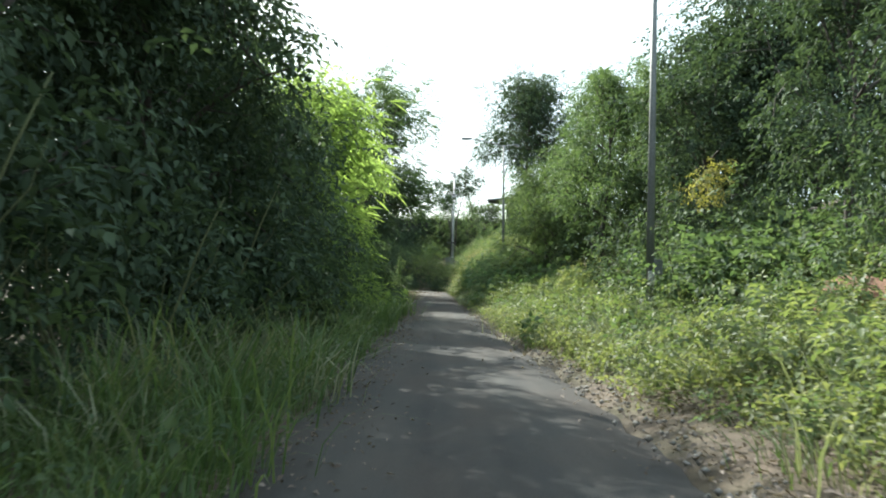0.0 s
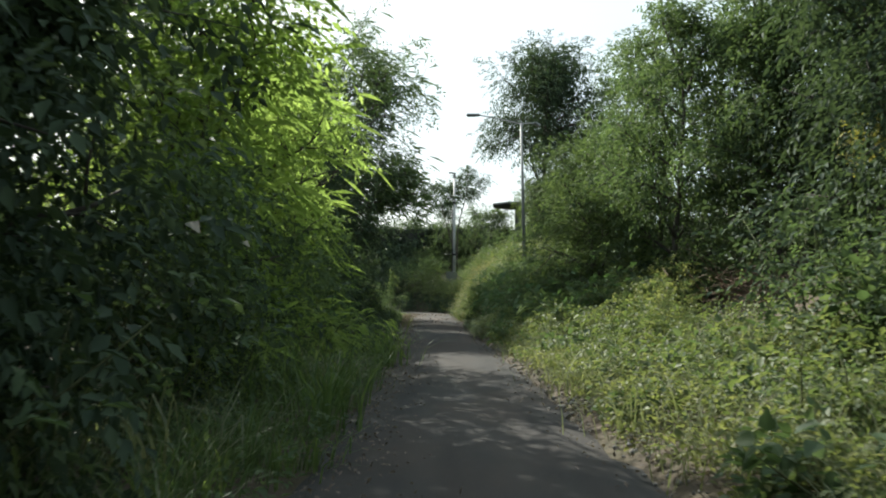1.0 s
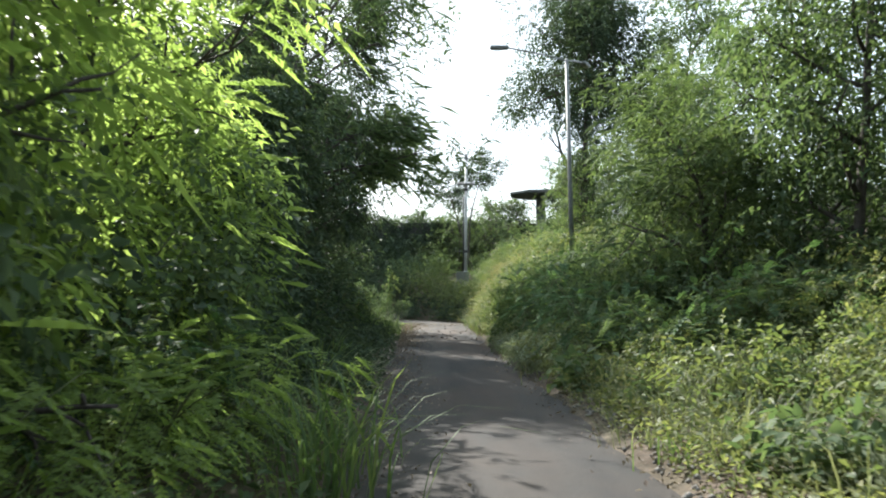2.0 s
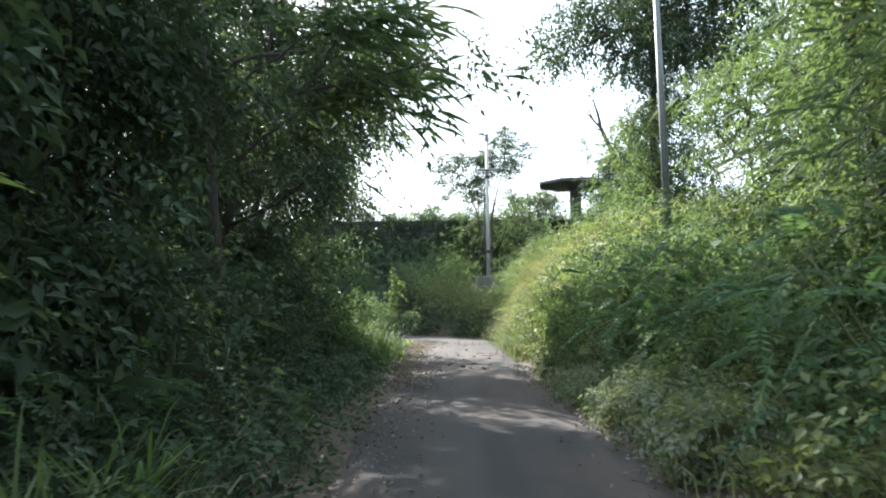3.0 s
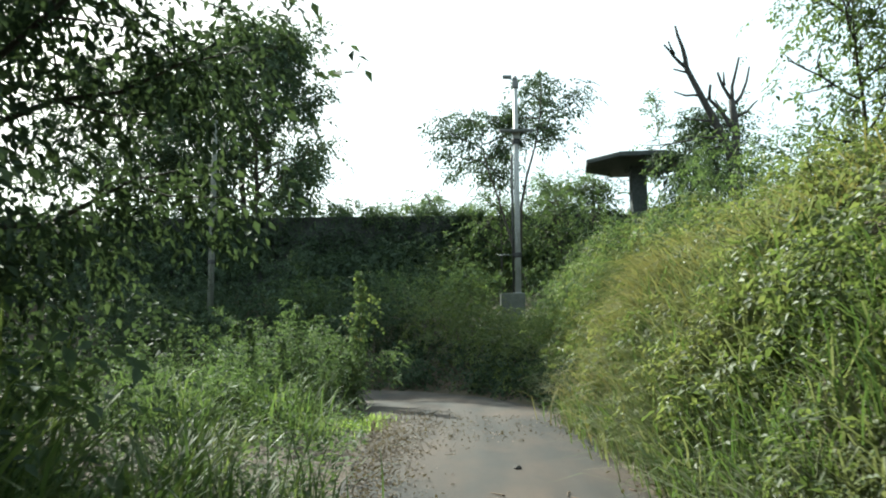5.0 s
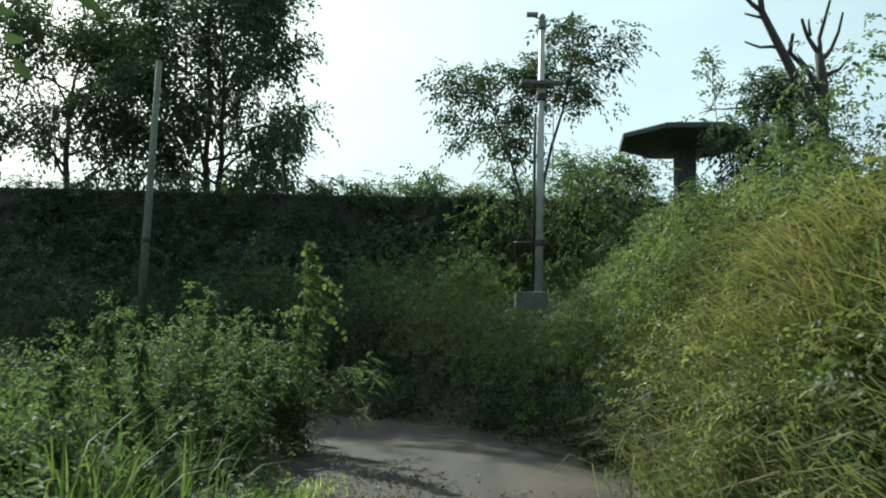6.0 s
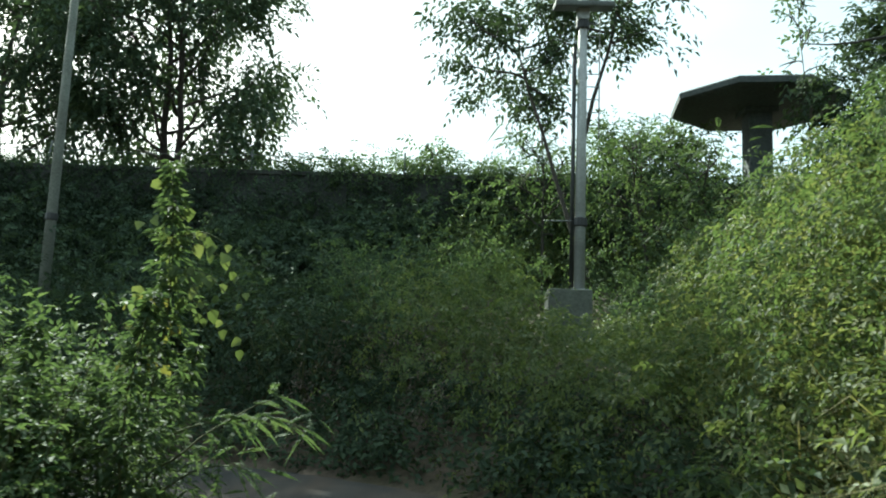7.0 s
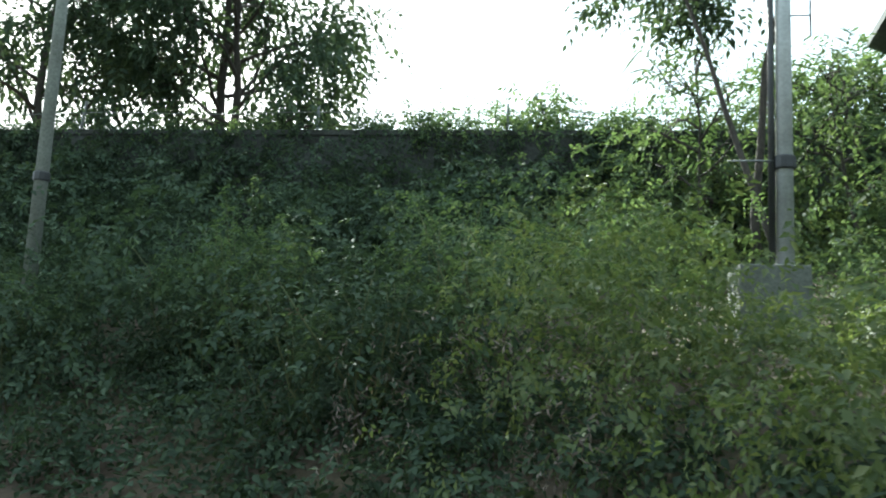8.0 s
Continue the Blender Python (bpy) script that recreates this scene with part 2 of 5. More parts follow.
def sprigs(P, D, U, L, aspect, per=6):
    """Leaves set left and right along short drooping twigs, one twig for every few of the places given."""
    P, D, U, L = P[::per], unit(D[::per]), U[::per], L[::per]
    n = len(P)
    S = unit(np.cross(D, U))
    t = np.linspace(0.0, 1.0, per)[None, :, None]
    side = np.where(np.arange(per) % 2 == 0, 1.0, -1.0)[None, :, None] * np.where(np.arange(per) == per - 1, 0.0, 1.0)[None, :, None]
    ln = (L * per * 0.36)[:, None, None]
    down = np.array([0, 0, 1.0])
    pos = P[:, None] + D[:, None] * t * ln - down * 0.3 * t ** 2 * ln
    wob = np.sin(np.arange(n)[:, None, None] * 7.31 + np.arange(per)[None, :, None] * 2.17 + np.arange(3)[None, None, :] * 1.9)
    aim = D[:, None] * 0.6 + S[:, None] * side * 0.85 - down * (0.1 + 0.25 * t) + 0.22 * wob
    size = np.repeat(L[:, None], per, 1) * (1.0 - 0.3 * np.abs(t[..., 0] - 0.45)) * (1 + 0.15 * wob[..., 0])
    size = size.reshape(-1)
    up = (U[:, None] + 0.25 * wob[..., ::-1]).reshape(-1, 3)
    return kites(pos.reshape(-1, 3), aim.reshape(-1, 3), up, size, size * aspect)


def hearts(P, D, U, L, W):
    """Broad leaves of four triangles, pointed, with a shoulder."""
    D = unit(D)
    S = unit(np.cross(D, U))
    N = np.cross(S, D)
    L, W = np.asarray(L)[:, None], np.asarray(W)[:, None]
    V = np.stack([P, P + D * 0.22 * L + S * W * 0.5 + N * 0.1 * W, P + D * 0.6 * L + S * W * 0.36 + N * 0.08 * W - N * 0.03 * L,
                  P + D * L - N * 0.16 * L, P + D * 0.6 * L - S * W * 0.36 + N * 0.08 * W - N * 0.03 * L, P + D * 0.22 * L - S * W * 0.5 + N * 0.1 * W], 1).reshape(-1, 3)
    k = np.arange(len(P))[:, None] * 6
    F = np.concatenate([k + [0, 1, 2], k + [0, 2, 3], k + [0, 3, 4], k + [0, 4, 5]], 1).reshape(-1, 3)
    return V, F


def fronds(P, D, length, pairs, leaflet, rng):
    """Feathery leaves: leaflets in pairs on drooping stalks."""
    n = len(P)
    D = unit(D)
    S = unit(np.cross(D, np.array([0, 0, 1.0])) + 1e-4)
    t = np.linspace(0.12, 1.0, pairs)[None, :, None]
    length = np.asarray(length)[:, None, None]
    pos = P[:, None] + D[:, None] * t * length - np.array([0, 0, 1.0]) * (0.42 * t ** 2) * length
    tan = unit(D[:, None] - np.array([0, 0, 0.84]) * t)
    size = leaflet * (1.0 - 0.45 * np.abs(t - 0.45) * 2) * (0.8 + 0.4 * rng.random((n, 1, 1)))
    out = []
    for side in (-1, 1):
        d = unit(S[:, None] * side * 0.9 + tan * 0.42 + rng.normal(0, 0.12, (n, pairs, 3)) - np.array([0, 0, 0.25]))
        up = np.cross(d, tan) * -side
        ln = np.broadcast_to(size, (n, pairs, 1)).reshape(-1)
        out.append(kites(pos.reshape(-1, 3), d.reshape(-1, 3), up.reshape(-1, 3) + 1e-4, ln, ln * 0.42, 0.1, 0.1))
    # thin stalk
    a, b = pos[:, 0], pos[:, -1]
    w = S * 0.006
    V = np.stack([P - w, P + w, pos[:, pairs // 2] + w, b], 1).reshape(-1, 3)
    k = np.arange(n)[:, None] * 4
    out.append((V, np.concatenate([k + [0, 1, 2], k + [0, 2, 3]], 1).reshape(-1, 3)))
    return join(out)


def blades(P, heading, height, width, bend, rng):
    """Grass blades: three steps, arching over along their heading."""
    n = len(P)
    Hd = np.stack([np.cos(heading), np.sin(heading), np.zeros(n)], 1)
    S = np.stack([-np.sin(heading), np.cos(heading), np.zeros(n)], 1)
    rows = []
    for t, w in ((0, 1.0), (0.4, 0.9), (0.75, 0.6), (1.0, 0.0)):
        z = height * (t - bend * 0.45 * t ** 3)
        c = P + Hd * (height * bend * t ** 2)[:, None] * 0.8 + np.array([0, 0, 1.0]) * z[:, None]
        if w:
            rows += [c - S * (width * w / 2)[:, None], c + S * (width * w / 2)[:, None]]
        else:
            rows.append(c)
    V = np.stack(rows, 1).reshape(-1, 3)
    k = np.arange(n)[:, None] * 7
    F = np.concatenate([k + f for f in ([0, 1, 3], [0, 3, 2], [2, 3, 5], [2, 5, 4], [4, 5, 6])], 1).reshape(-1, 3)
    return V, F


def tube(pts, radii, sides=7):
    """A tapered tube along points, closed at both ends."""
    pts, radii = np.asarray(pts, float), np.asarray(radii, float)
    tan = unit(np.gradient(pts, axis=0))
    ref = np.array([1.0, 0, 0]) if abs(tan[0][0]) < 0.8 else np.array([0, 1.0, 0])
    a = unit(np.cross(tan, ref))
    b = np.cross(tan, a)
    ang = np.linspace(0, 2 * np.pi, sides, endpoint=False)
    V = (pts[:, None] + radii[:, None, None] * (a[:, None] * np.cos(ang)[None, :, None] + b[:, None] * np.sin(ang)[None, :, None])).reshape(-1, 3)
    F = []
    for i in range(len(pts) - 1):
        for j in range(sides):
            p, q = i * sides + j, i * sides + (j + 1) % sides
            F += [(p, q, q + sides), (p, q + sides, p + sides)]
    e = len(V)
    V = np.concatenate([V, pts[:1], pts[-1:]])
    for j in range(sides):
        F += [(e, (j + 1) % sides, j), (e + 1, e - sides + j, e - sides + (j + 1) % sides)]
    return V, np.array(F)


def box_mesh(name, size, material, bevel=0.02, centre=(0, 0, 0), m=None, segments=2):
    bm = bmesh.new()
    bmesh.ops.create_cube(bm, size=1.0)
    bmesh.ops.scale(bm, vec=size, verts=bm.verts)
    if bevel:
        bmesh.ops.bevel(bm, geom=bm.edges[:], offset=bevel, segments=segments, affect="EDGES", profile=0.6)
    bmesh.ops.translate(bm, vec=centre, verts=bm.verts)
    if m is not None:
        bmesh.ops.transform(bm, matrix=m, verts=bm.verts)
    me = bpy.data.meshes.new(name)
    bm.to_mesh(me)
    bm.free()
    me.materials.append(material)
    return me


def lathe(name, profile, sides, material, turn=0.0):
    """A body of revolution from (radius, height) pairs, closed at its ends."""
    V, F = [], []
    for r, z in profile:
        for j in range(sides):
            a = turn + 2 * math.pi * j / sides
            V.append((r * math.cos(a), r * math.sin(a), z))
    n = len(profile)
    for i in range(n - 1):
        for j in range(sides):
            p, q = i * sides + j, i * sides + (j + 1) % sides
            F += [(p, q, q + sides), (p, q + sides, p + sides)]
    V += [(0, 0, profile[0][1]), (0, 0, profile[-1][1])]
    e = len(V) - 2
    for j in range(sides):
        F += [(e, (j + 1) % sides, j), (e + 1, e - sides + j, e - sides + (j + 1) % sides)]
    me = raw(name, V, F, material)
    me.polygons.foreach_set("use_smooth", np.zeros(len(F), bool))
    return me


# ---------------------------------------------------------------- the lie of the land
def road_z(y):
    return np.interp(y, [-40, 10, 20, 32, 45, 56, 66, 75, 90], [-0.12, -0.08, 0.0, 0.10, 0.28, 0.48, 0.62, 0.70, 0.72])


def right_edge(y):
    return np.interp(y, [-40, 5, 10, 16, 20, 30, 39, 44, 52, 63, 67], [1.75, 1.75, 1.8, 1.62, 1.38, 1.36, 1.12, 0.97, 0.9, 0.9, 1.05])


def left_edge(y):
    return np.interp(y, [-40, 5, 24, 34, 40, 48, 55, 62, 66, 70, 72], [-1.35, -1.3, -1.42, -1.5, -1.8, -2.05, -2.35, -2.7, -3.25, -3.85, -5.6])


def far_edge(x):
    return np.interp(x, [-60, -30, -14, -8, -4.8, -1.6, -0.2, 0.8, 1.3, 3], [82, 80, 78.0, 76.6, 75.5, 73.6, 71.6, 68.5, 66.5, 63.0])


FAR_LINE = [(-60, 82), (-30, 80), (-14, 78.0), (-8, 76.6), (-4.8, 75.5), (-1.6, 73.6), (-0.2, 71.6), (0.8, 68.5), (1.3, 66.5)]


def far_distance(x, y):
    """How far a place lies from the outer edge of the bend."""
    best = np.full(np.broadcast(x, y).shape, 1e9)
    for (ax, ay), (bx, by) in zip(FAR_LINE, FAR_LINE[1:]):
        ux, uy = bx - ax, by - ay
        k = np.clip(((x - ax) * ux + (y - ay) * uy) / (ux * ux + uy * uy), 0, 1)
        best = np.minimum(best, np.hypot(x - ax - k * ux, y - ay - k * uy))
    return best


def clear_of_lane(P, half=1.35):
    """Which of the places leave the lane free to drive through."""
    mid = np.interp(P[:, 1], [-5, 0, 17, 33, 45, 56, 68, 74], [0, 0, -0.45, -0.65, -1.04, -1.25, -1.84, -3.2])
    return ~((np.abs(P[:, 0] - mid) < half) & (P[:, 2] < road_z(P[:, 1]) + 4.6) & (P[:, 1] < 74))


def inner_edge(x):
    return np.interp(x, [-60, -30, -14, -8, -5.2, -3.85, -3.25, -2.7], [78, 76, 74.0, 72.8, 71.6, 69.8, 66.3, 62.3])


WALL_Y, WALL_TOP = 87.0, 8.12


def ground_z(x, y):
    x, y = np.asarray(x, float), np.asarray(y, float)
    base = road_z(y)
    dr = x - right_edge(y)
    low = np.interp(dr, [0, 0.5, 1.2, 3.0, 5.5, 7, 9, 16, 60], [0, 0.06, 0.18, 0.42, 0.8, 1.25, 2.5, 5.4, 8.0])
    high = np.interp(dr, [0, 0.35, 0.8, 1.5, 3.0, 6, 10, 16, 60], [0, 0.1, 1.0, 2.2, 3.5, 4.35, 5.2, 6.2, 7.5])
    w = np.clip((y - 44) / 14, 0, 1)
    w = w * w * (3 - 2 * w)
    right = low * (1 - w) + high * w
    db = y - far_edge(x)
    bank = np.interp(far_distance(x, y), [0, 0.4, 1.5, 6, 9, 13], [0, 0.15, 0.8, 2.4, 3.4, 4.2])
    dl = left_edge(y) - x
    left = np.interp(dl, [0, 0.5, 3, 8, 30, 80], [0, 0.03, 0.25, 0.6, 1.5, 2.5]) * np.clip((66 - y) / 6, 0, 1)
    rise = np.where(db > 0, bank, 0)
    rise = np.maximum(rise, np.where(dr > 0, right * np.clip((80 - y) / 12, 0.75, 1), 0))
    rise = np.where((dl > 0) & (db <= 0), np.maximum(left, 0), rise)
    z = base + rise
    return np.where(y > WALL_Y + 0.2, np.maximum(z, 7.7), z)


def lump(x, y, s, amp):
    """A smooth uneven field."""
    return amp * (np.sin(x * s + 1.7 * np.sin(y * s * 0.63)) * np.sin(y * s * 0.9 + 1.3 * np.sin(x * s * 0.71) + 0.6) + 0.5 * np.sin(x * s * 2.3 + y * s * 1.7))


def grid_mesh(name, xs, ys, zf, material):
    X, Y = np.meshgrid(xs, ys)
    Z = zf(X, Y)
    V = np.stack([X, Y, Z], -1).reshape(-1, 3)
    nx, ny = len(xs), len(ys)
    i = (np.arange(ny - 1)[:, None] * nx + np.arange(nx - 1)[None]).reshape(-1, 1)
    F = np.concatenate([i + [0, 1, nx + 1], i + [0, nx + 1, nx]], 1).reshape(-1, 3)
    return raw(name, V, F, material)


def terrain(X, Y):
    off_road = np.clip(np.minimum(np.abs(X - right_edge(Y)), np.abs(X - left_edge(Y))) / 2, 0, 1)
    on_road = ((X > left_edge(Y) - 0.05) & (X < right_edge(Y) + 0.05) & (Y < far_edge(X) + 0.1)) | ((X < -2.7) & (Y > inner_edge(X) - 0.1) & (Y < far_edge(X) + 0.1))
    z = ground_z(X, Y) + np.where(on_road, 0, lump(X, Y, 1.7, 0.05) * off_road)
    return z - np.where(on_road, 0.10, 0.01)


near_x = np.arange(-14, 14.01, 0.35)
xs = np.concatenate([[-900, -500, -260, -140, -80, -50, -34, -24, -18], near_x, [18, 24, 34, 50, 80, 140, 260, 500, 900]])
ys = np.concatenate([[-900, -500, -260, -140, -80, -50, -34, -24], np.arange(-18, 86.9, 0.5), [87.0, 87.25, 87.5, 90, 95, 105, 125, 160, 230, 380, 600, 1000, 1800]])
ground = new("ground", grid_mesh("ground", xs, ys, terrain, SOIL))
tagged(ground, "red-brown soil ground with banks beside a lane", "ground", kind="structure")


def road_mesh():
    """The lane, running straight and then swinging to the left before the far bank."""
    lefts, rights = [], []
    for y in np.arange(-30, 62.1, 0.5):
        lefts.append((float(left_edge(y)), y))
        rights.append((float(right_edge(y)), y))
    n_turn = 26
    for i in range(1, n_turn + 1):
        s = i / n_turn
        # inner side hugs the verge, outer side follows the far bank
        a = -2.75 - 27 * s ** 1.5
        lefts.append((a, float(inner_edge(a))))
        b = 1.15 - 28.5 * s ** 1.35
        rights.append((b, float(far_edge(b)) + 0.15))
    V, F, cross = [], [], 9
    for (lx, ly), (rx, ry) in zip(lefts, rights):
        for j in range(cross):
            k = j / (cross - 1)
            x, y = lx + (rx - lx) * k, ly + (ry - ly) * k
            crown = 0.035 * math.sin(math.pi * k)
            edge = -0.05 if j in (0, cross - 1) else 0.0
            wob = 0.05 * math.sin(y * 3.1) + 0.04 * math.sin(y * 7.3 + 1) if j in (0, cross - 1) else 0.0
            V.append((x + wob, y, float(road_z(y)) + crown + edge + 0.012 * math.sin(x * 2.1 + y * 0.7)))
    for i in range(len(lefts) - 1):
        for j in range(cross - 1):
            a = i * cross + j
            F += [(a, a + 1, a + cross + 1), (a, a + cross + 1, a + cross)]
    return raw("road", V, F, ROAD)


tagged(new("road", road_mesh()), "worn grey asphalt lane with dusty patches", "road", kind="structure")

# the long retaining wall behind the bend
wall = thing("wall_far", pose(0, WALL_Y, 0), "long dark stained concrete retaining wall overgrown with creepers", "wall", kind="structure")
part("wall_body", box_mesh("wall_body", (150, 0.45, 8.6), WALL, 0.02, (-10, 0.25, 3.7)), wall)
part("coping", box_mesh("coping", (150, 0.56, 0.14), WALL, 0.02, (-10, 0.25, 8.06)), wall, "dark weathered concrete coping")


# ---------------------------------------------------------------- plants
def at_ground(x, y, turn=0.0, scale=1.0, lean=0.0, sink=0.03):
    return pose(x, y, float(ground_z(x, y)) - sink, lean, 0, turn) @ Matrix.Scale(scale, 4)


def wander(p, d, length, steps, rng, curl=0.25, rise=0.0):
    """A crooked line that starts at p along d."""
    pts = [np.array(p, float)]
    d = np.array(d, float)
    for _ in range(steps):
        d = unit(d + rng.normal(0, curl, 3) + np.array([0, 0, rise]))
        pts.append(pts[-1] + d * length / steps)
    return np.array(pts)


def make_tree(x, y, label, height, radius, crown_from, seed, leaf, foliage=9000, kind="kite", leaf_size=0.15, limbs=9, trunk_r=0.13,
              lean=(0, 0), spread_up=0.45, clump=0.36, squash=1.0, group="", stems=1, sparse=1.0):
    """A tree: trunk, limbs and a crown of single leaves gathered round the twigs."""
    rng = np.random.default_rng(seed)
    z0 = float(ground_z(x, y)) - 0.15
    tree = thing("tree", pose(x, y, z0), label, "tree", group)
    ends = []
    for s in range(stems):
        lean_s = np.array([lean[0], lean[1], 0.0]) + (rng.normal(0, 0.16, 3) * (stems > 1))
        base = np.array([0.35 * (s - (stems - 1) / 2), 0.2 * rng.normal() * (stems > 1), 0.0])
        top = height * (0.86 - 0.1 * s)
        steps = 7
        trunk = wander(base, unit(np.array([0, 0, 1.0]) + lean_s), top, steps, rng, 0.09, 0.12)
        tr = trunk_r * (1 - 0.15 * s)
        part("trunk", raw("trunk", *tube(trunk, np.linspace(tr, tr * 0.22, steps + 1), 8), BARK), tree)
        for i in range(limbs):
            f = (i + 0.5) / limbs
            hz = crown_from + (0.97 - crown_from) * f
            k = hz * steps
            a = int(min(k, steps - 1))
            p = trunk[a] + (trunk[a + 1] - trunk[a]) * (k - a)
            ang = i * 2.4 + rng.normal(0, 0.35) + s
            prof = math.sin(math.pi * min(1, 0.22 + 0.74 * f)) ** 0.7
            ln = radius * (0.35 + 0.65 * prof) * rng.uniform(0.8, 1.15)
            d = np.array([math.cos(ang), math.sin(ang), spread_up + 0.5 * f])
            limb = wander(p, unit(d), ln, 5, rng, 0.18, 0.02)
            pieces = [tube(limb, np.linspace(tr * 0.42 * (1 - 0.5 * f) + 0.012, 0.012, 6), 5)]
            ends += [(limb[3], 0.8), (limb[4], 0.9), (limb[5], 1.0)]
            for j in range(4):
                q = limb[2 + j % 3] + rng.normal(0, 0.03, 3)
                dd = unit(limb[-1] - limb[2]) + rng.normal(0, 0.75, 3)
                tw = wander(q, unit(dd), ln * rng.uniform(0.3, 0.6), 3, rng, 0.25, -0.03)
                pieces.append(tube(tw, np.linspace(0.02, 0.006, 4), 4))
                ends += [(tw[1], 0.6), (tw[2], 0.9), (tw[3], 1.0)]
            part("limb", raw("limb", *join(pieces), BARK), tree)
        ends.append((trunk[-1], 1.0))
    C = np.array([e[0] for e in ends])
    wgt = np.array([e[1] for e in ends]) * rng.uniform(0.15, 1.0, len(ends)) ** sparse
    pick = rng.choice(len(C), foliage if kind != "frond" else foliage // 10, p=wgt / wgt.sum())
    off = np.clip(rng.normal(0, 1, (len(pick), 3)), -1.7, 1.7) * clump * np.array([1, 1, 0.75 * squash])
    P = C[pick] + off
    centre = np.array([0, 0, height * 0.6])
    out = unit(off + 0.35 * (P - centre) + 1e-3)
    D = unit(out * 0.7 + rng.normal(0, 0.6, P.shape) - np.array([0, 0, 0.25]))
    U = unit(rng.normal(0, 0.45, P.shape) + np.array([0, 0, 1.0]))
    L = leaf_size * rng.uniform(0.65, 1.25, len(P))
    free = clear_of_lane(P + np.array([x, y, z0]), 2.5 if kind in ("frond", "mixed") else 1.5)
    P, D, U, L, out, pick = P[free], D[free], U[free], L[free], out[free], pick[free]
    if kind == "frond":
        D = unit(out * np.array([1, 1, 0.5]) + rng.normal(0, 0.5, P.shape))
        V, F = fronds(P, D, rng.uniform(0.8, 1.5, len(P)) * leaf_size * 3.2, 7, leaf_size * 0.8, rng)
    elif kind == "mixed":
        m = len(P) // 22
        Df = unit(out[:m] * np.array([1, 1, 0.4]) + rng.normal(0, 0.5, (m, 3)))
        V, F = join([sprigs(P[m:], D[m:], U[m:], L[m:], 0.40), fronds(P[:m] + 0.35 * out[:m], Df, rng.uniform(0.8, 1.5, m) * leaf_size * 3.0, 11, leaf_size * 0.48, rng)])
    elif kind == "heart":
        V, F = hearts(P, D, U, L, L * 0.62)
    else:
        V, F = sprigs(P, D, U, L, 0.46)
    part("crown", raw("crown", V, F, leaf), tree)
    return tree


def make_shrub(label, height, radius, n, seed, leaf, leaf_size=0.09, kind="kite", stems=4, name="shrub", category="shrub", group=""):
    """A shrub: stems and a loose dome of leaves. Built at the origin, to be copied."""
    rng = np.random.default_rng(seed)
    ob = thing(name, pose(0, 0, 0), label, category, group)
    tips = []
    for i in range(stems):
        ang = i * 2.4 + rng.normal(0, 0.3)
        d = np.array([math.cos(ang) * rng.uniform(0.15, 0.9) * radius / height, math.sin(ang) * rng.uniform(0.15, 0.9) * radius / height, 1.0])
        st = wander((0.1 * math.cos(ang), 0.1 * math.sin(ang), -0.1), unit(d), height * rng.uniform(0.65, 1.02), 5, rng, 0.16, 0.0)
        pieces = [tube(st[[0, 2, 4, 5]], (0.018, 0.013, 0.008, 0.004), 4)]
        tips += [st[1], st[2], st[3], st[3], st[4], st[4], st[5], st[5]]
        for j in range(2):
            tw = wander(st[2 + j], unit(d + rng.normal(0, 0.9, 3)), height * 0.3, 2, rng, 0.2)
            pieces.append(tube(tw, (0.008, 0.005, 0.003), 3))
            tips += [tw[1], tw[2], tw[2]]
        part("stem", raw("stem", *join(pieces), STEM), ob)
    T = np.array(tips)
    P = T[rng.integers(0, len(T), n if kind != "frond" else n // 9)]
    off = np.clip(rng.normal(0, 1, P.shape), -1.7, 1.7) * radius * np.array([0.22, 0.22, 0.17])
    P = P + off
    P[:, 2] = np.maximum(P[:, 2], 0.03)
    out = unit(P - np.array([0, 0, height * 0.4]))
    D = unit(out * 0.8 + rng.normal(0, 0.55, P.shape) - np.array([0, 0, 0.1]))
    U = unit(rng.normal(0, 0.4, P.shape) + np.array([0, 0, 1.0]))
    L = leaf_size * rng.uniform(0.6, 1.3, len(P))
    if kind == "frond":
        V, F = fronds(P, D, rng.uniform(0.7, 1.4, len(P)) * leaf_size * 3.6, 7, leaf_size, rng)
    elif kind == "fern":
        D = unit(D * np.array([1, 1, 0.4]) + np.array([0, 0, 0.15]))
        V, F = fronds(P, D, rng.uniform(0.55, 1.05, len(P)), 14, leaf_size, rng)
    elif kind == "heart":
        V, F = hearts(P, D, U, L, L * 0.75)
    else:
        V, F = sprigs(P, D, U, L, 0.5, 5)
    part("foliage", raw("foliage", V, F, leaf), ob)
    return ob


def make_tuft(label, height, n, seed, material, width=0.016, spread=0.16, bend=(0.3, 1.1), name="grass_tuft", category="grass"):
    """A tuft of grass: arching blades from one root."""
    rng = np.random.default_rng(seed)
    ob = thing(name, pose(0, 0, 0), label, category)
    P = np.zeros((n, 3))
    P[:, :2] = rng.normal(0, spread, (n, 2))
    P[:, 2] = -0.05
    heading = np.arctan2(P[:, 1], P[:, 0]) + rng.normal(0, 0.8, n)
    V, F = blades(P, heading, height * rng.uniform(0.45, 1.1, n), width * rng.uniform(0.7, 1.3, n), rng.uniform(*bend, n), rng)
    tagged(part("foliage", raw("foliage", V, F, material), ob), kind="stuff")
    return ob


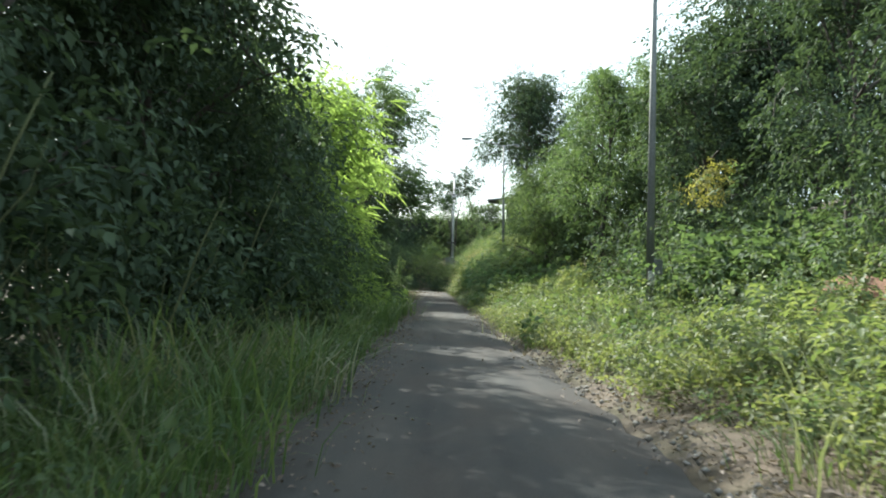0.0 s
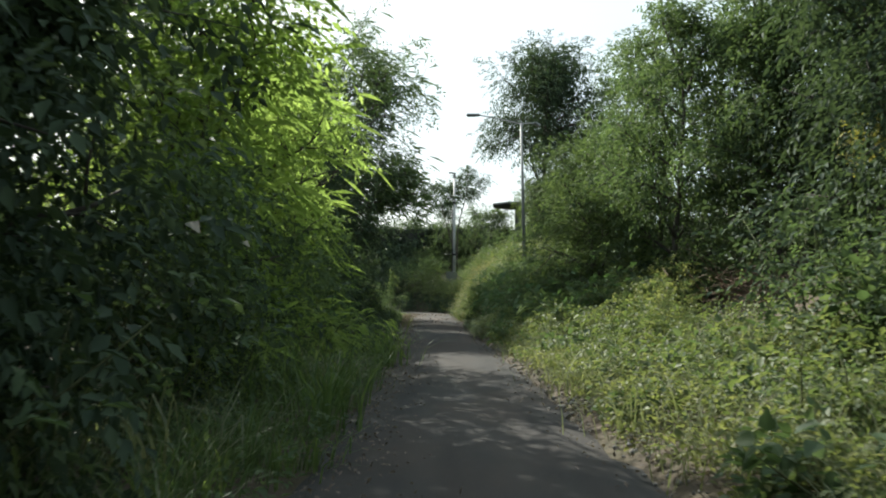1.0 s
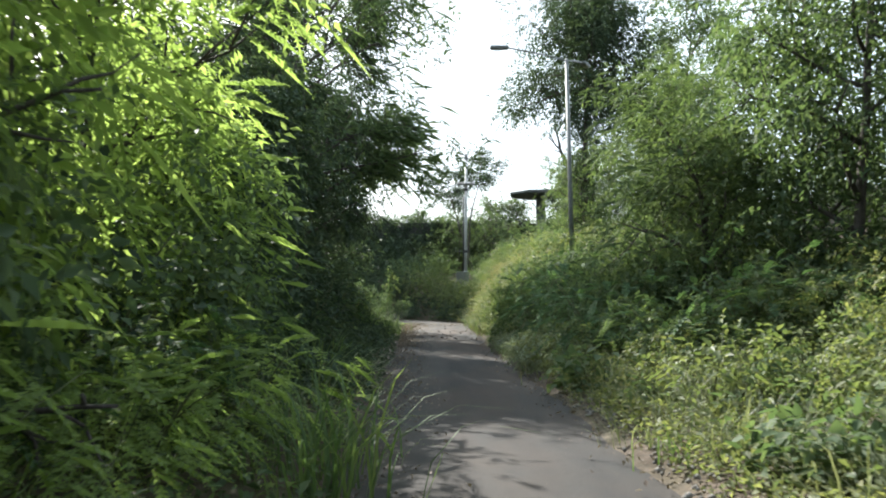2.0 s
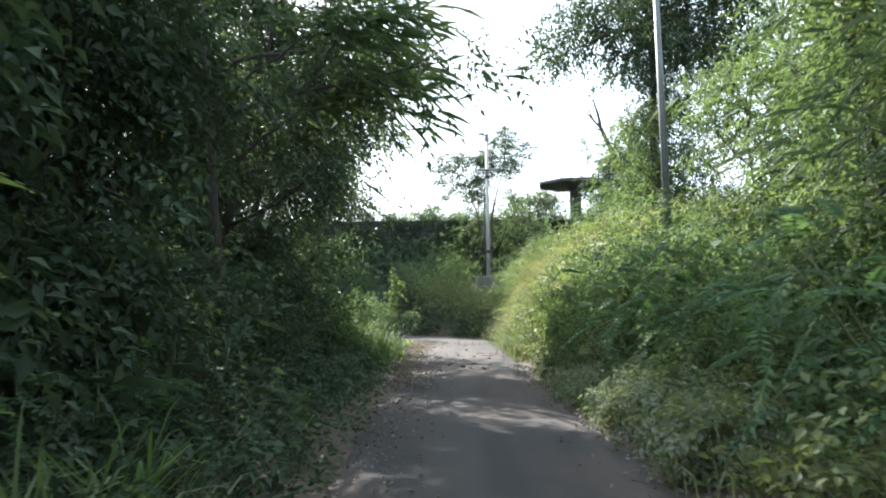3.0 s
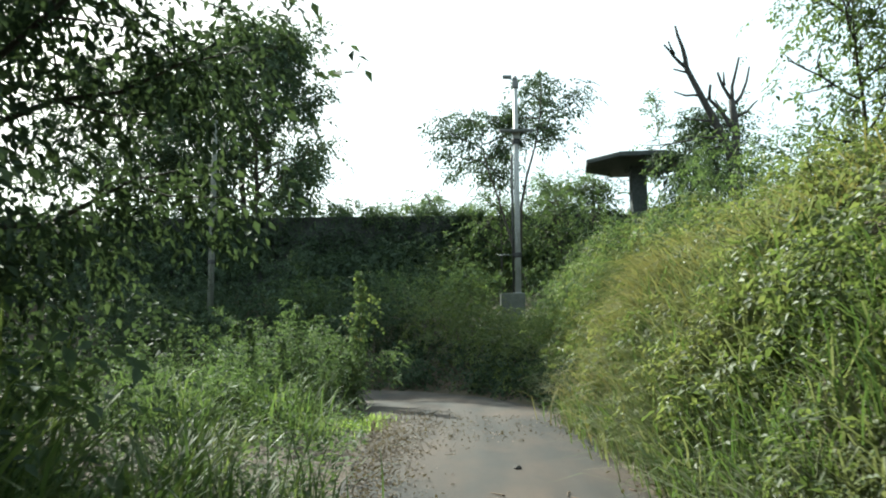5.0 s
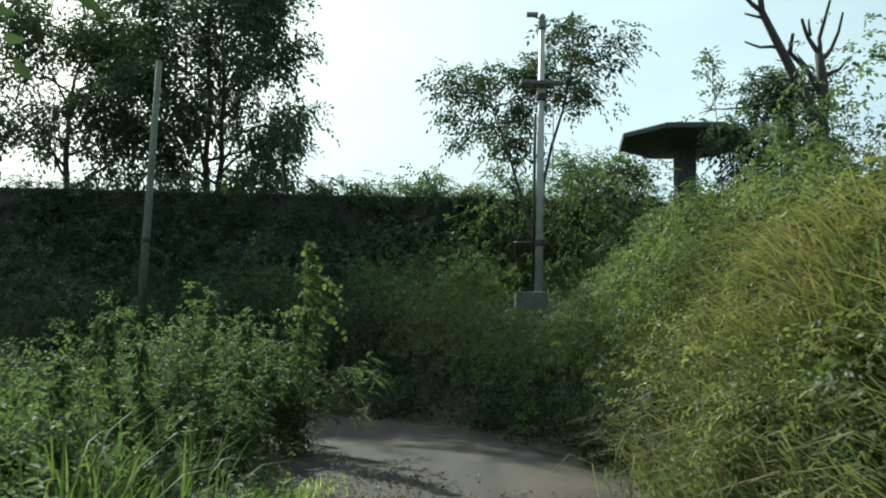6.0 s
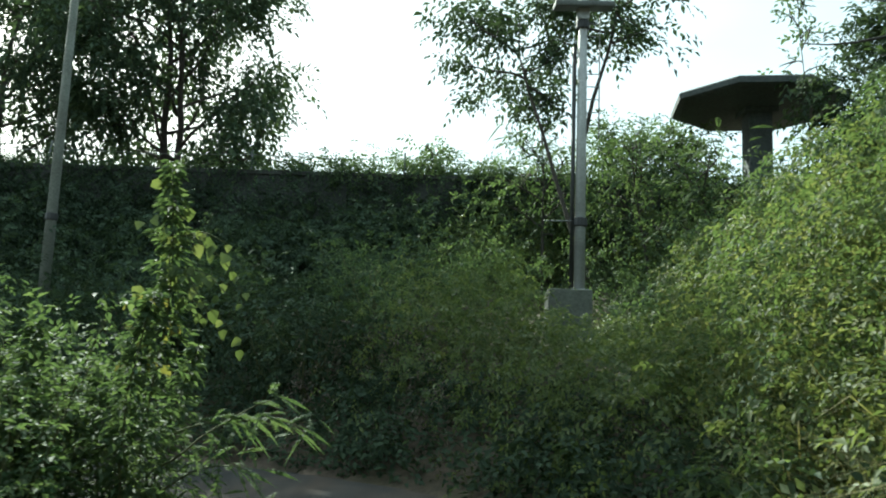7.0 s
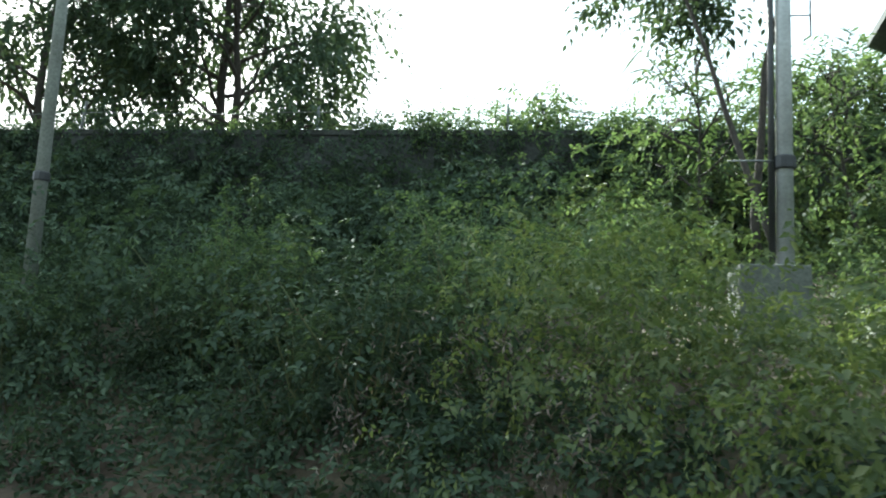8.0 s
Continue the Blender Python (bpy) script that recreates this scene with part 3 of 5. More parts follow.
def grass_field(label, roots, height, per, material, width, spread, bend, seed, downhill=False):
    """Many tufts of arching grass grown together; nobody could count them."""
    g = np.random.default_rng(seed)
    P = np.repeat(np.asarray(roots, float), per, 0)
    n = len(P)
    off = g.normal(0, spread, (n, 2))
    P[:, :2] += off
    P[:, 2] = ground_z(P[:, 0], P[:, 1]) - 0.03
    size = np.repeat(g.uniform(0.65, 1.15, len(roots)), per)
    heading = g.normal(math.pi, 1.5, n) if downhill else np.arctan2(off[:, 1], off[:, 0]) + g.normal(0, 0.8, n)
    V, F = blades(P, heading, height * size * g.uniform(0.45, 1.1, n), width * g.uniform(0.7, 1.3, n), g.uniform(*bend, n), g)
    return tagged(new("grass", raw("grass", V, F, material)), label, "grass", kind="stuff")


def make_spire(x, y, height, radius, seed, vines):
    """A tall weed tapering to a leafy spire, hung with a heart-leaved vine, with slim branches drooping from its foot."""
    g = np.random.default_rng(seed)
    ob = thing("tall_weed", at_ground(x, y), "tall tapering leafy weed hung with heart-leaved vine" if vines else "tall tapering leafy weed of the verge", "weed")
    pieces, P, D = [], [], []
    for k in range(4 if vines else 5):
        a = k * 1.7 + g.normal(0, 0.3)
        top = height * (1.0 if k == 0 else g.uniform(0.45, 0.72))
        st = wander((0.12 * math.cos(a) * (k > 0), 0.12 * math.sin(a) * (k > 0), -0.08), unit(np.array([0.25 * math.cos(a) * (k > 0), 0.25 * math.sin(a) * (k > 0), 1.0])), top, 9, g, 0.06, 0.05)
        part("stem", raw("stem", *tube(st, np.linspace(0.016, 0.004, 10), 5), STEM), ob)
        n = int(520 * top)
        f = g.random(n) ** 0.85
        i = np.minimum((f * 9).astype(int), 8)
        c = st[i] + (st[i + 1] - st[i]) * (f * 9 - i)[:, None]
        ang = g.uniform(0, 6.3, n)
        reach = radius * (1.05 - f) ** 0.8 * (0.25 + 0.75 * np.sin(f * 40) ** 2) * g.random(n) ** 0.6
        out = np.stack([np.cos(ang), np.sin(ang), np.zeros(n)], 1)
        P.append(c + out * reach[:, None] + np.array([0, 0, 1.0]) * (0.25 * reach - 0.5 * reach ** 2)[:, None])
        D.append(out + g.normal(0, 0.35, (n, 3)) - np.array([0, 0, 0.25]))
    P, D = np.concatenate(P), np.concatenate(D)
    U = unit(g.normal(0, 0.35, P.shape) + np.array([0, 0, 1.0]))
    L = 0.085 * g.uniform(0.6, 1.3, len(P))
    part("foliage", raw("foliage", *kites(P, D, U, L, L * 0.42), LEAF_MID), ob)
    if vines:
        V = []
        for k in range(5):
            a = g.uniform(-0.6, 1.4)
            line = wander((0.1, 0, height * g.uniform(0.6, 0.85)), (math.cos(a), -abs(math.sin(a)), 0.2), g.uniform(0.5, 1.0), 8, g, 0.15, -0.16)
            V.append(line)
            part("vine", raw("vine", *tube(line, np.linspace(0.006, 0.003, 9), 4), STEM), ob)
        Q = np.concatenate([v[1:] + g.normal(0, 0.03, v[1:].shape) for v in V] + [np.stack([g.normal(0, 0.1, 16), g.normal(0, 0.1, 16), height * g.uniform(0.6, 0.95, 16)], 1)])
        n = len(Q)
        sz = g.uniform(0.07, 0.13, n)
        part("vine_leaves", raw("vine_leaves", *hearts(Q, g.normal(0, 0.4, (n, 3)) - np.array([0, 0.2, 0.9]), np.array([[0, -1.0, 0.4]]) + g.normal(0, 0.3, (n, 3)), sz, sz * 0.85), LEAF_CREEPER), ob, "bright heart-shaped vine leaves")
        Q = np.stack([g.normal(0.03, 0.12, 16), g.normal(0, 0.1, 16), height * g.uniform(0.48, 0.66, 16)], 1)
        sz = g.uniform(0.08, 0.14, 16)
        part("yellow_leaves", raw("yellow_leaves", *hearts(Q, g.normal(0, 0.5, (16, 3)) - np.array([0, 0, 0.6]), g.normal(0, 0.3, (16, 3)) + np.array([0, -0.8, 0.5]), sz, sz * 0.7), LEAF_YELLOW), ob, "yellowing orange leaves")
        for k in range(4):
            line = wander((0.1, 0, 0.45 + 0.2 * k), unit(np.array([1.0, g.normal(0, 0.5), 0.55])), g.uniform(0.9, 1.3), 7, g, 0.08, -0.06)
            part("branch", raw("branch", *tube(line, np.linspace(0.012, 0.003, 8), 5), STEM), ob)
            Q = np.repeat(line[2:], 5, 0) + g.normal(0, 0.04, (30, 3))
            part("frond", raw("frond", *fronds(Q, g.normal(0, 0.7, (30, 3)) + np.array([0.5, 0, 0]), g.uniform(0.15, 0.32, 30), 8, 0.04, g), LEAF_MID), ob)
    return ob


class Scatter:
    """Copies a few shared plants over the ground: the first use of each is the plant itself."""

    def __init__(self, protos):
        self.protos, self.used = protos, set()

    def put(self, k, m):
        ob = self.protos[k % len(self.protos)]
        if ob.name not in self.used:
            self.used.add(ob.name)
            ob.matrix_basis = m
            return ob
        base = ob.matrix_basis.copy()
        ob.matrix_basis = Matrix.Identity(4)
        c = copy_thing(ob, m)
        ob.matrix_basis = base
        return c


def cover(name, label, pts, normal_up, size, leaf, seed, lift=0.3, kind="kite", shape=0.55):
    """Low leaves lying thick on the ground; nobody could count them."""
    rng = np.random.default_rng(seed)
    P = np.array(pts, float)
    P[:, 2] += rng.random(len(P)) ** 1.5 * lift
    D = unit(rng.normal(0, 1, P.shape) * np.array([1, 1, 0.45]))
    U = unit(rng.normal(0, 0.35, P.shape) + np.asarray(normal_up))
    L = size * rng.uniform(0.55, 1.3, len(P))
    V, F = hearts(P, D, U, L, L * 0.8) if kind == "heart" else kites(P, D, U, L, L * shape)
    return tagged(new(name, raw(name, V, F, leaf)), label, "plants", kind="stuff")


def thicket(name, label, C, R, per, size, leaf, seed, kind="kite", shape=0.52, category="plants"):
    """Leafy lumps grown into one another: leaves lie like shingles over rounded heaps."""
    rng = np.random.default_rng(seed)
    C, R = np.repeat(np.asarray(C, float), per, 0), np.repeat(np.asarray(R, float), per, 0)
    d = unit(rng.normal(0, 1, C.shape) + np.array([0, 0, 0.35]))
    bumpy = 1 + 0.16 * np.sin(d[:, :1] * 7 + C[:, :1] * 5) * np.sin(d[:, 1:2] * 6 + C[:, 1:2] * 3) + 0.1 * np.sin(d[:, 2:] * 9 + C[:, 2:] * 7)
    P = C + d * R * bumpy * rng.uniform(0.72, 1.06, (len(C), 1))
    free = clear_of_lane(P, 1.2)
    P, C, d = P[free], C[free], d[free]
    D = unit(d * 0.45 + rng.normal(0, 0.55, C.shape) - np.array([0, 0, 0.3]))
    U = unit(d + rng.normal(0, 0.45, C.shape) + np.array([0, 0, 0.4]))
    L = size * rng.uniform(0.55, 1.35, len(P))
    V, F = hearts(P, D, U, L, L * 0.75) if kind == "heart" else sprigs(P, D, U, L, shape)
    return tagged(new(name, raw(name, V, F, leaf)), label, category, kind="stuff")


rng = np.random.default_rng(5)

# ---------------------------------------------------------------- trees
LEFT, RIGHT, BACK = "trees along the shaded side of the lane", "trees on the bank", "trees behind the wall"
# shaded side, from the start of the lane to its end
DARKTREE = "tall dense dark green roadside tree over the verge"
for x, y, h, r, s in ((-4.6, 1.5, 7.4, 3.2, 1), (-6.2, 7.5, 8.8, 3.6, 2), (-4.3, 12.5, 7.3, 2.7, 3), (-6.8, 15.5, 9.0, 3.2, 4), (-4.3, 17.4, 4.7, 2.3, 19), (-6.7, 19.0, 8.2, 2.7, 20), (-9.5, 12.0, 11.0, 4.0, 6),
                      (-8.2, 19.5, 11.0, 4.2, 5), (-10.5, 24.0, 8.5, 3.4, 7), (-5.3, 41.3, 6.8, 2.5, 8), (-5.6, 37.6, 5.2, 2.0, 18), (-9.0, 45.0, 8.6, 3.6, 9), (-9.5, 37.0, 5.5, 3.0, 10), (-10.0, 50.5, 9.0, 3.6, 14), (-9.5, 57.5, 6.0, 3.2, 15)):
    near = x > -7
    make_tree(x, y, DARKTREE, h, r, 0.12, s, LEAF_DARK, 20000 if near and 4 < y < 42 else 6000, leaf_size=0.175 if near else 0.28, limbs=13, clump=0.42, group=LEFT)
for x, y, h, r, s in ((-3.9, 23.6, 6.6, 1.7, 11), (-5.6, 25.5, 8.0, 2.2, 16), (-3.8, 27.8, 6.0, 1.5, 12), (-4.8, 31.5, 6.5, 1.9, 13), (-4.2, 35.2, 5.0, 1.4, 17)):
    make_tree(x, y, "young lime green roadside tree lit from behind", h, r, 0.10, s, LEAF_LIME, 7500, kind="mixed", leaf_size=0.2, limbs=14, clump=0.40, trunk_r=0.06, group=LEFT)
for x, y, h, r, s in ((-4.9, 47.2, 13.2, 5.0, 21), (-6.9, 53.0, 13.8, 4.1, 22), (-7.4, 58.6, 10.5, 3.6, 23), (-11.5, 53, 11.5, 4.2, 24), (-7.6, 42.0, 8.5, 3.4, 25)):
    make_tree(x, y, "tall feathery-leaved tree with branches over the lane", h, r, 0.4 if s == 21 else 0.26, s, LEAF_MID if s == 21 else LEAF_DARK, {21: 14000, 22: 30000, 23: 27000}.get(s, 11000), kind="kite" if s == 23 else "mixed", leaf_size=0.2, limbs=19, clump=0.38, sparse=1.5, trunk_r=0.11, group=LEFT)

# a drooping limb of feathery leaves reaching over the lane
def overhanging_limb(tree, start, end, seed):
    g = np.random.default_rng(seed)
    base = np.array(tree.matrix_basis.translation)
    a, b = np.array(start) - base, np.array(end) - base
    t = np.linspace(0, 1, 8)[:, None]
    line = a + (b - a) * t + np.array([0, 0, 1.0]) * 0.7 * np.sin(math.pi * t * 0.75) + g.normal(0, 0.06, (8, 3))
    part("limb", raw("limb", *tube(line, np.linspace(0.038, 0.01, 8), 6), BARK), tree)
    P, pieces = [], []
    for k in range(44):
        i = g.uniform(2.4, 7.0)
        p = line[int(i)] + (line[min(7, int(i) + 1)] - line[int(i)]) * (i % 1)
        tw = wander(p, unit(b - a) * 0.7 + g.normal(0, 0.7, 3), g.uniform(0.4, 1.1), 3, g, 0.2, -0.05)
        pieces.append(tube(tw, (0.012, 0.01, 0.007, 0.004), 4))
        P += [tw[1], tw[2], tw[2], tw[3], tw[3], tw[3]]
    part("twig", raw("twig", *join(pieces), BARK), tree)
    P = np.array(P)
    D = unit(g.normal(0, 0.6, P.shape) * np.array([1, 1, 0.5]) + unit(b - a) * 0.5)
    V, F = fronds(P, D, g.uniform(0.45, 0.85, len(P)), 12, 0.062, g)
    part("foliage", raw("foliage", V, F, LEAF_MID), tree)


reach = [t for t in bpy.data.objects if t.name.startswith("tree") and t.parent is None and abs(t.matrix_basis.translation.y - 47.2) < 0.05][0]
overhanging_limb(reach, (-4.7, 47.3, 4.6), (-1.35, 47.4, 5.4), 91)
overhanging_limb(reach, (-4.7, 47.0, 5.6), (-1.7, 46.4, 6.3), 92)

# sunny bank
for x, y, h, r, s in ((12.0, 26.5, 9.5, 4.2, 31), (14.0, 33.8, 13.0, 5.6, 32), (11.2, 30.0, 8.0, 3.6, 58)):
    make_tree(x, y, "open feathery tree with dark bare limbs showing, on the bank", h, r, 0.22, s, LEAF_DARK, 17000, kind="kite", leaf_size=0.25, limbs=20, clump=0.5, trunk_r=0.2, sparse=1.4, group=RIGHT)
for x, y, h, r, s in ((11.0, 36.0, 9.2, 2.9, 33), (7.2, 38.2, 10.8, 2.9, 34), (7.6, 42.0, 12.0, 3.1, 35), (10.2, 39, 10.4, 3.6, 36), (8.6, 26, 7.4, 2.5, 37), (9.4, 19.0, 8.0, 2.8, 38), (9.0, 13.0, 6.0, 2.5, 39), (9.8, 35.6, 8.6, 2.8, 60)):
    make_tree(x, y, "bushy mid-green tree on the bank, leafy to its foot", h, r, 0.12, s, LEAF_DARK if 36 < s < 60 else LEAF_MID, 12500, leaf_size=0.18, limbs=14, clump=0.33, sparse=1.3, group=RIGHT)
for x, y, h, r, s in ((6.0, 44.5, 7.4, 2.4, 41), (7.4, 48.5, 6.8, 2.6, 42), (5.3, 40.3, 5.2, 1.9, 43)):
    make_tree(x, y, "feathery-leaved tree on the bank, lit by the sun", h, r, 0.15, s, LEAF_BANK, 12000, kind="mixed", leaf_size=0.14, limbs=14, clump=0.30, sparse=1.3, group=RIGHT)
make_tree(5.8, 59.8, "tall round-crowned tree wrapped in creepers on the bank", 13.4, 3.5, 0.55, 44, LEAF_DARK, 32000, leaf_size=0.2, limbs=30, clump=0.5, trunk_r=0.17, sparse=0.7, spread_up=0.2, group=RIGHT)
make_tree(11.2, 63.0, "tall tree wrapped in creepers on the bank", 12.0, 3.8, 0.15, 45, LEAF_MID, 15000, leaf_size=0.22, limbs=20, clump=0.46, group=RIGHT)

for x, y, h, r, s in ((6.5, 52.0, 5.0, 1.9, 47), (6.8, 48.2, 5.6, 2.0, 48)):
    make_tree(x, y, "slender feathery young tree on the hill", h, r, 0.15, s, LEAF_BANK, 6000, kind="mixed", leaf_size=0.15, limbs=12, clump=0.28, trunk_r=0.05, sparse=1.3, group=RIGHT)

for x, y, h, r, s in ((6.0, 63.2, 4.6, 1.3, 46), (5.6, 58.4, 4.2, 1.4, 49)):
    make_tree(x, y, "airy feathery young tree on the hill", h, r, 0.1, s, LEAF_BANK, 5000, leaf_size=0.13, limbs=12, clump=0.34, trunk_r=0.05, sparse=1.2, group=RIGHT)

make_tree(8.9, 82.4, "bushy dark tree wrapped in creepers beside the tower", 6.9, 2.1, 0.1, 50, LEAF_DARK, 12000, leaf_size=0.19, limbs=15, clump=0.42, trunk_r=0.1, group=RIGHT)

# behind the wall
make_tree(1.5, 82.3, "slender tree with an open umbrella crown beside the wall", 10.15, 1.95, 0.72, 51, LEAF_DARK, 7500, leaf_size=0.2, limbs=9, stems=2, trunk_r=0.085, clump=0.24, squash=0.7, group=BACK, spread_up=0.0, sparse=1.3)
for x, h, r, s in ((3.5, 2.5, 1.7, 52), (-2.75, 2.0, 0.6, 56), (5.2, 2.2, 1.5, 57)):
    make_tree(x, 88.2, "low leafy tree above the wall", h, r, 0.2, s, LEAF_MID, 2600 if r > 1 else 700, leaf_size=0.19, limbs=10, trunk_r=0.045, clump=0.28, group=BACK)
make_tree(-11.8, 89.6, "large broad-crowned tree dark against the bright sky", 11.5, 5.0, 0.08, 54, LEAF_DARK, 24000, leaf_size=0.3, limbs=17, stems=2, trunk_r=0.17, clump=0.4, sparse=1.5, group=BACK)
make_tree(-18.3, 90.5, "large broad-crowned tree dark against the bright sky", 10.5, 5.0, 0.10, 55, LEAF_DARK, 16000, leaf_size=0.3, limbs=15, trunk_r=0.16, clump=0.42, sparse=1.5, group=BACK)

make_tree(7.9, 83.6, "tall slender sapling with sparse paired leaves near the tower", 9.4, 0.75, 0.5, 59, LEAF_MID, 420, leaf_size=0.22, limbs=12, trunk_r=0.035, clump=0.1, group=RIGHT)
for x, y, h, r, k in ((0.6, 84.0, 5.4, 1.2, 53), (3.3, 83.4, 4.7, 1.3, 61), (4.6, 81.6, 3.6, 1.1, 62)):
    make_tree(x, y, "young feathery tree standing close to the wall", h, r, 0.35, k, LEAF_MID, 1600, kind="mixed", leaf_size=0.17, limbs=12, trunk_r=0.05, clump=0.26, group=BACK)

# dead tree on the bank
def dead_tree(x, y):
    z0 = float(ground_z(x, y)) - 0.2
    ob = thing("dead_tree", pose(x, y, z0), "leafless dead tree with broken dark limbs", "tree")
    g = np.random.default_rng(77)

    def limb(name, line, r0, r1, sway=0.25):
        line = [(px - x, sway * math.sin(1.7 * k + pz), pz - z0) for k, (px, pz) in enumerate(line)]
        line[0] = (line[0][0], 0.0, line[0][2])
        fine = np.array([np.array(a) + (np.array(b) - np.array(a)) * f for a, b in zip(line, line[1:]) for f in (0, 0.5)] + [line[-1]])
        fine[1:-1] += g.normal(0, 0.02, fine[1:-1].shape)
        part(name, raw(name, *tube(fine, np.linspace(r0, r1, len(fine)), 8), BARK_DEAD), ob)

    limb("trunk", [(9.45, z0), (9.2, 8.2), (9.05, 9.4), (8.69, 10.2), (8.15, 11.3), (7.55, 12.6), (7.38, 13.4), (7.18, 14.3)], 0.26, 0.045, 0.06)
    limb("trunk", [(9.2, 8.6), (9.3, 9.95), (9.2, 11.33)], 0.2, 0.13, 0.05)
    for line, r0, r1 in (([(7.55, 12.6), (7.1, 13.15), (6.65, 13.45)], 0.075, 0.04), ([(7.1, 13.15), (6.9, 13.7)], 0.05, 0.035), ([(7.62, 12.4), (7.1, 12.65)], 0.05, 0.03),
                         ([(7.98, 11.5), (7.5, 11.55), (7.05, 11.72)], 0.06, 0.025), ([(8.3, 11.0), (8.3, 11.35), (8.42, 11.6)], 0.05, 0.03), ([(8.4, 10.5), (7.9, 10.5), (7.2, 10.75)], 0.05, 0.015),
                         ([(8.75, 9.9), (8.0, 9.8), (6.9, 9.62), (5.8, 9.65)], 0.06, 0.012), ([(8.9, 9.7), (8.2, 9.3), (7.4, 9.35)], 0.05, 0.012),
                         ([(9.25, 10.0), (8.85, 10.7), (8.45, 11.4), (8.34, 11.85)], 0.1, 0.05), ([(9.2, 11.3), (8.95, 11.9), (8.7, 12.4)], 0.08, 0.045), ([(8.95, 11.9), (9.02, 12.5)], 0.05, 0.03),
                         ([(9.2, 11.3), (9.3, 11.9), (9.5, 12.95)], 0.085, 0.04), ([(9.22, 11.1), (9.65, 11.55), (9.9, 12.6)], 0.08, 0.035), ([(9.3, 10.6), (9.8, 10.9), (10.25, 11.35)], 0.07, 0.025),
                         ([(9.0, 10.9), (8.75, 11.05), (8.6, 11.4)], 0.04, 0.02)):
        limb("limb", line, r0, r1)
    return ob


dead_tree(9.4, 79.7)

# ---------------------------------------------------------------- posts and buildings
POLES = "street lamps along the lane"


def lamp_head(arm_end, heading, parent):
    m = Matrix.Translation(arm_end) @ Matrix.Rotation(heading, 4, "Z")
    head = part("lamp_head", box_mesh("lamp_head", (0.62, 0.24, 0.11), STEEL_DARK, 0.04, (0.25, 0, 0.0), m), parent, "flat grey lamp head")
    part("diffuser", box_mesh("diffuser", (0.36, 0.17, 0.03), CONCRETE, 0.01, (0.32, 0, -0.06), m), head, "pale lamp diffuser")


def street_lamp(x, y, height, z0, label, arms, lean=0.0):
    ob = thing("street_lamp", pose(x, y, z0, 0, lean, 0), label, "street lamp", POLES)
    part("footing", box_mesh("footing", (0.36, 0.36, 0.8), MOSSY, 0.03, (0, 0, -0.1)), ob, "square mossy concrete footing")
    part("switch_box", box_mesh("switch_box", (0.2, 0.14, 0.34), STEEL_DARK, 0.02, (0.16, 0, 1.0)), ob, "small grey switch box")
    part("pole", raw("pole", *tube([(0, 0, 0.3), (0, 0, height * 0.5), (0, 0, height)], (0.09, 0.075, 0.055), 12), STEEL_DARK), ob, "tapered grey steel pole")
    part("service_door", box_mesh("service_door", (0.12, 0.03, 0.3), STEEL, 0.01, (0, -0.085, 0.75)), ob)
    for heading, ln in arms:
        c, s = math.cos(heading), math.sin(heading)
        pts = [(c * ln * t, s * ln * t, height - 0.08 + 0.22 * ln * t ** 0.8) for t in (0, 0.3, 0.65, 1.0)]
        part("arm", raw("arm", *tube(pts, (0.035, 0.032, 0.03, 0.028), 8), STEEL_DARK), ob)
        lamp_head(pts[-1], heading, ob)
    return ob


street_lamp(4.5, 17.8, 8.5, 0.7, "grey steel street lamp pole on a concrete footing", ((radians(180), 2.0), (radians(20), 1.4)))
street_lamp(3.68, 49.5, 8.55, 1.25, "grey steel street lamp with two arms, among shrubs", ((radians(184), 2.0), (radians(62), 1.7)), -1.2)


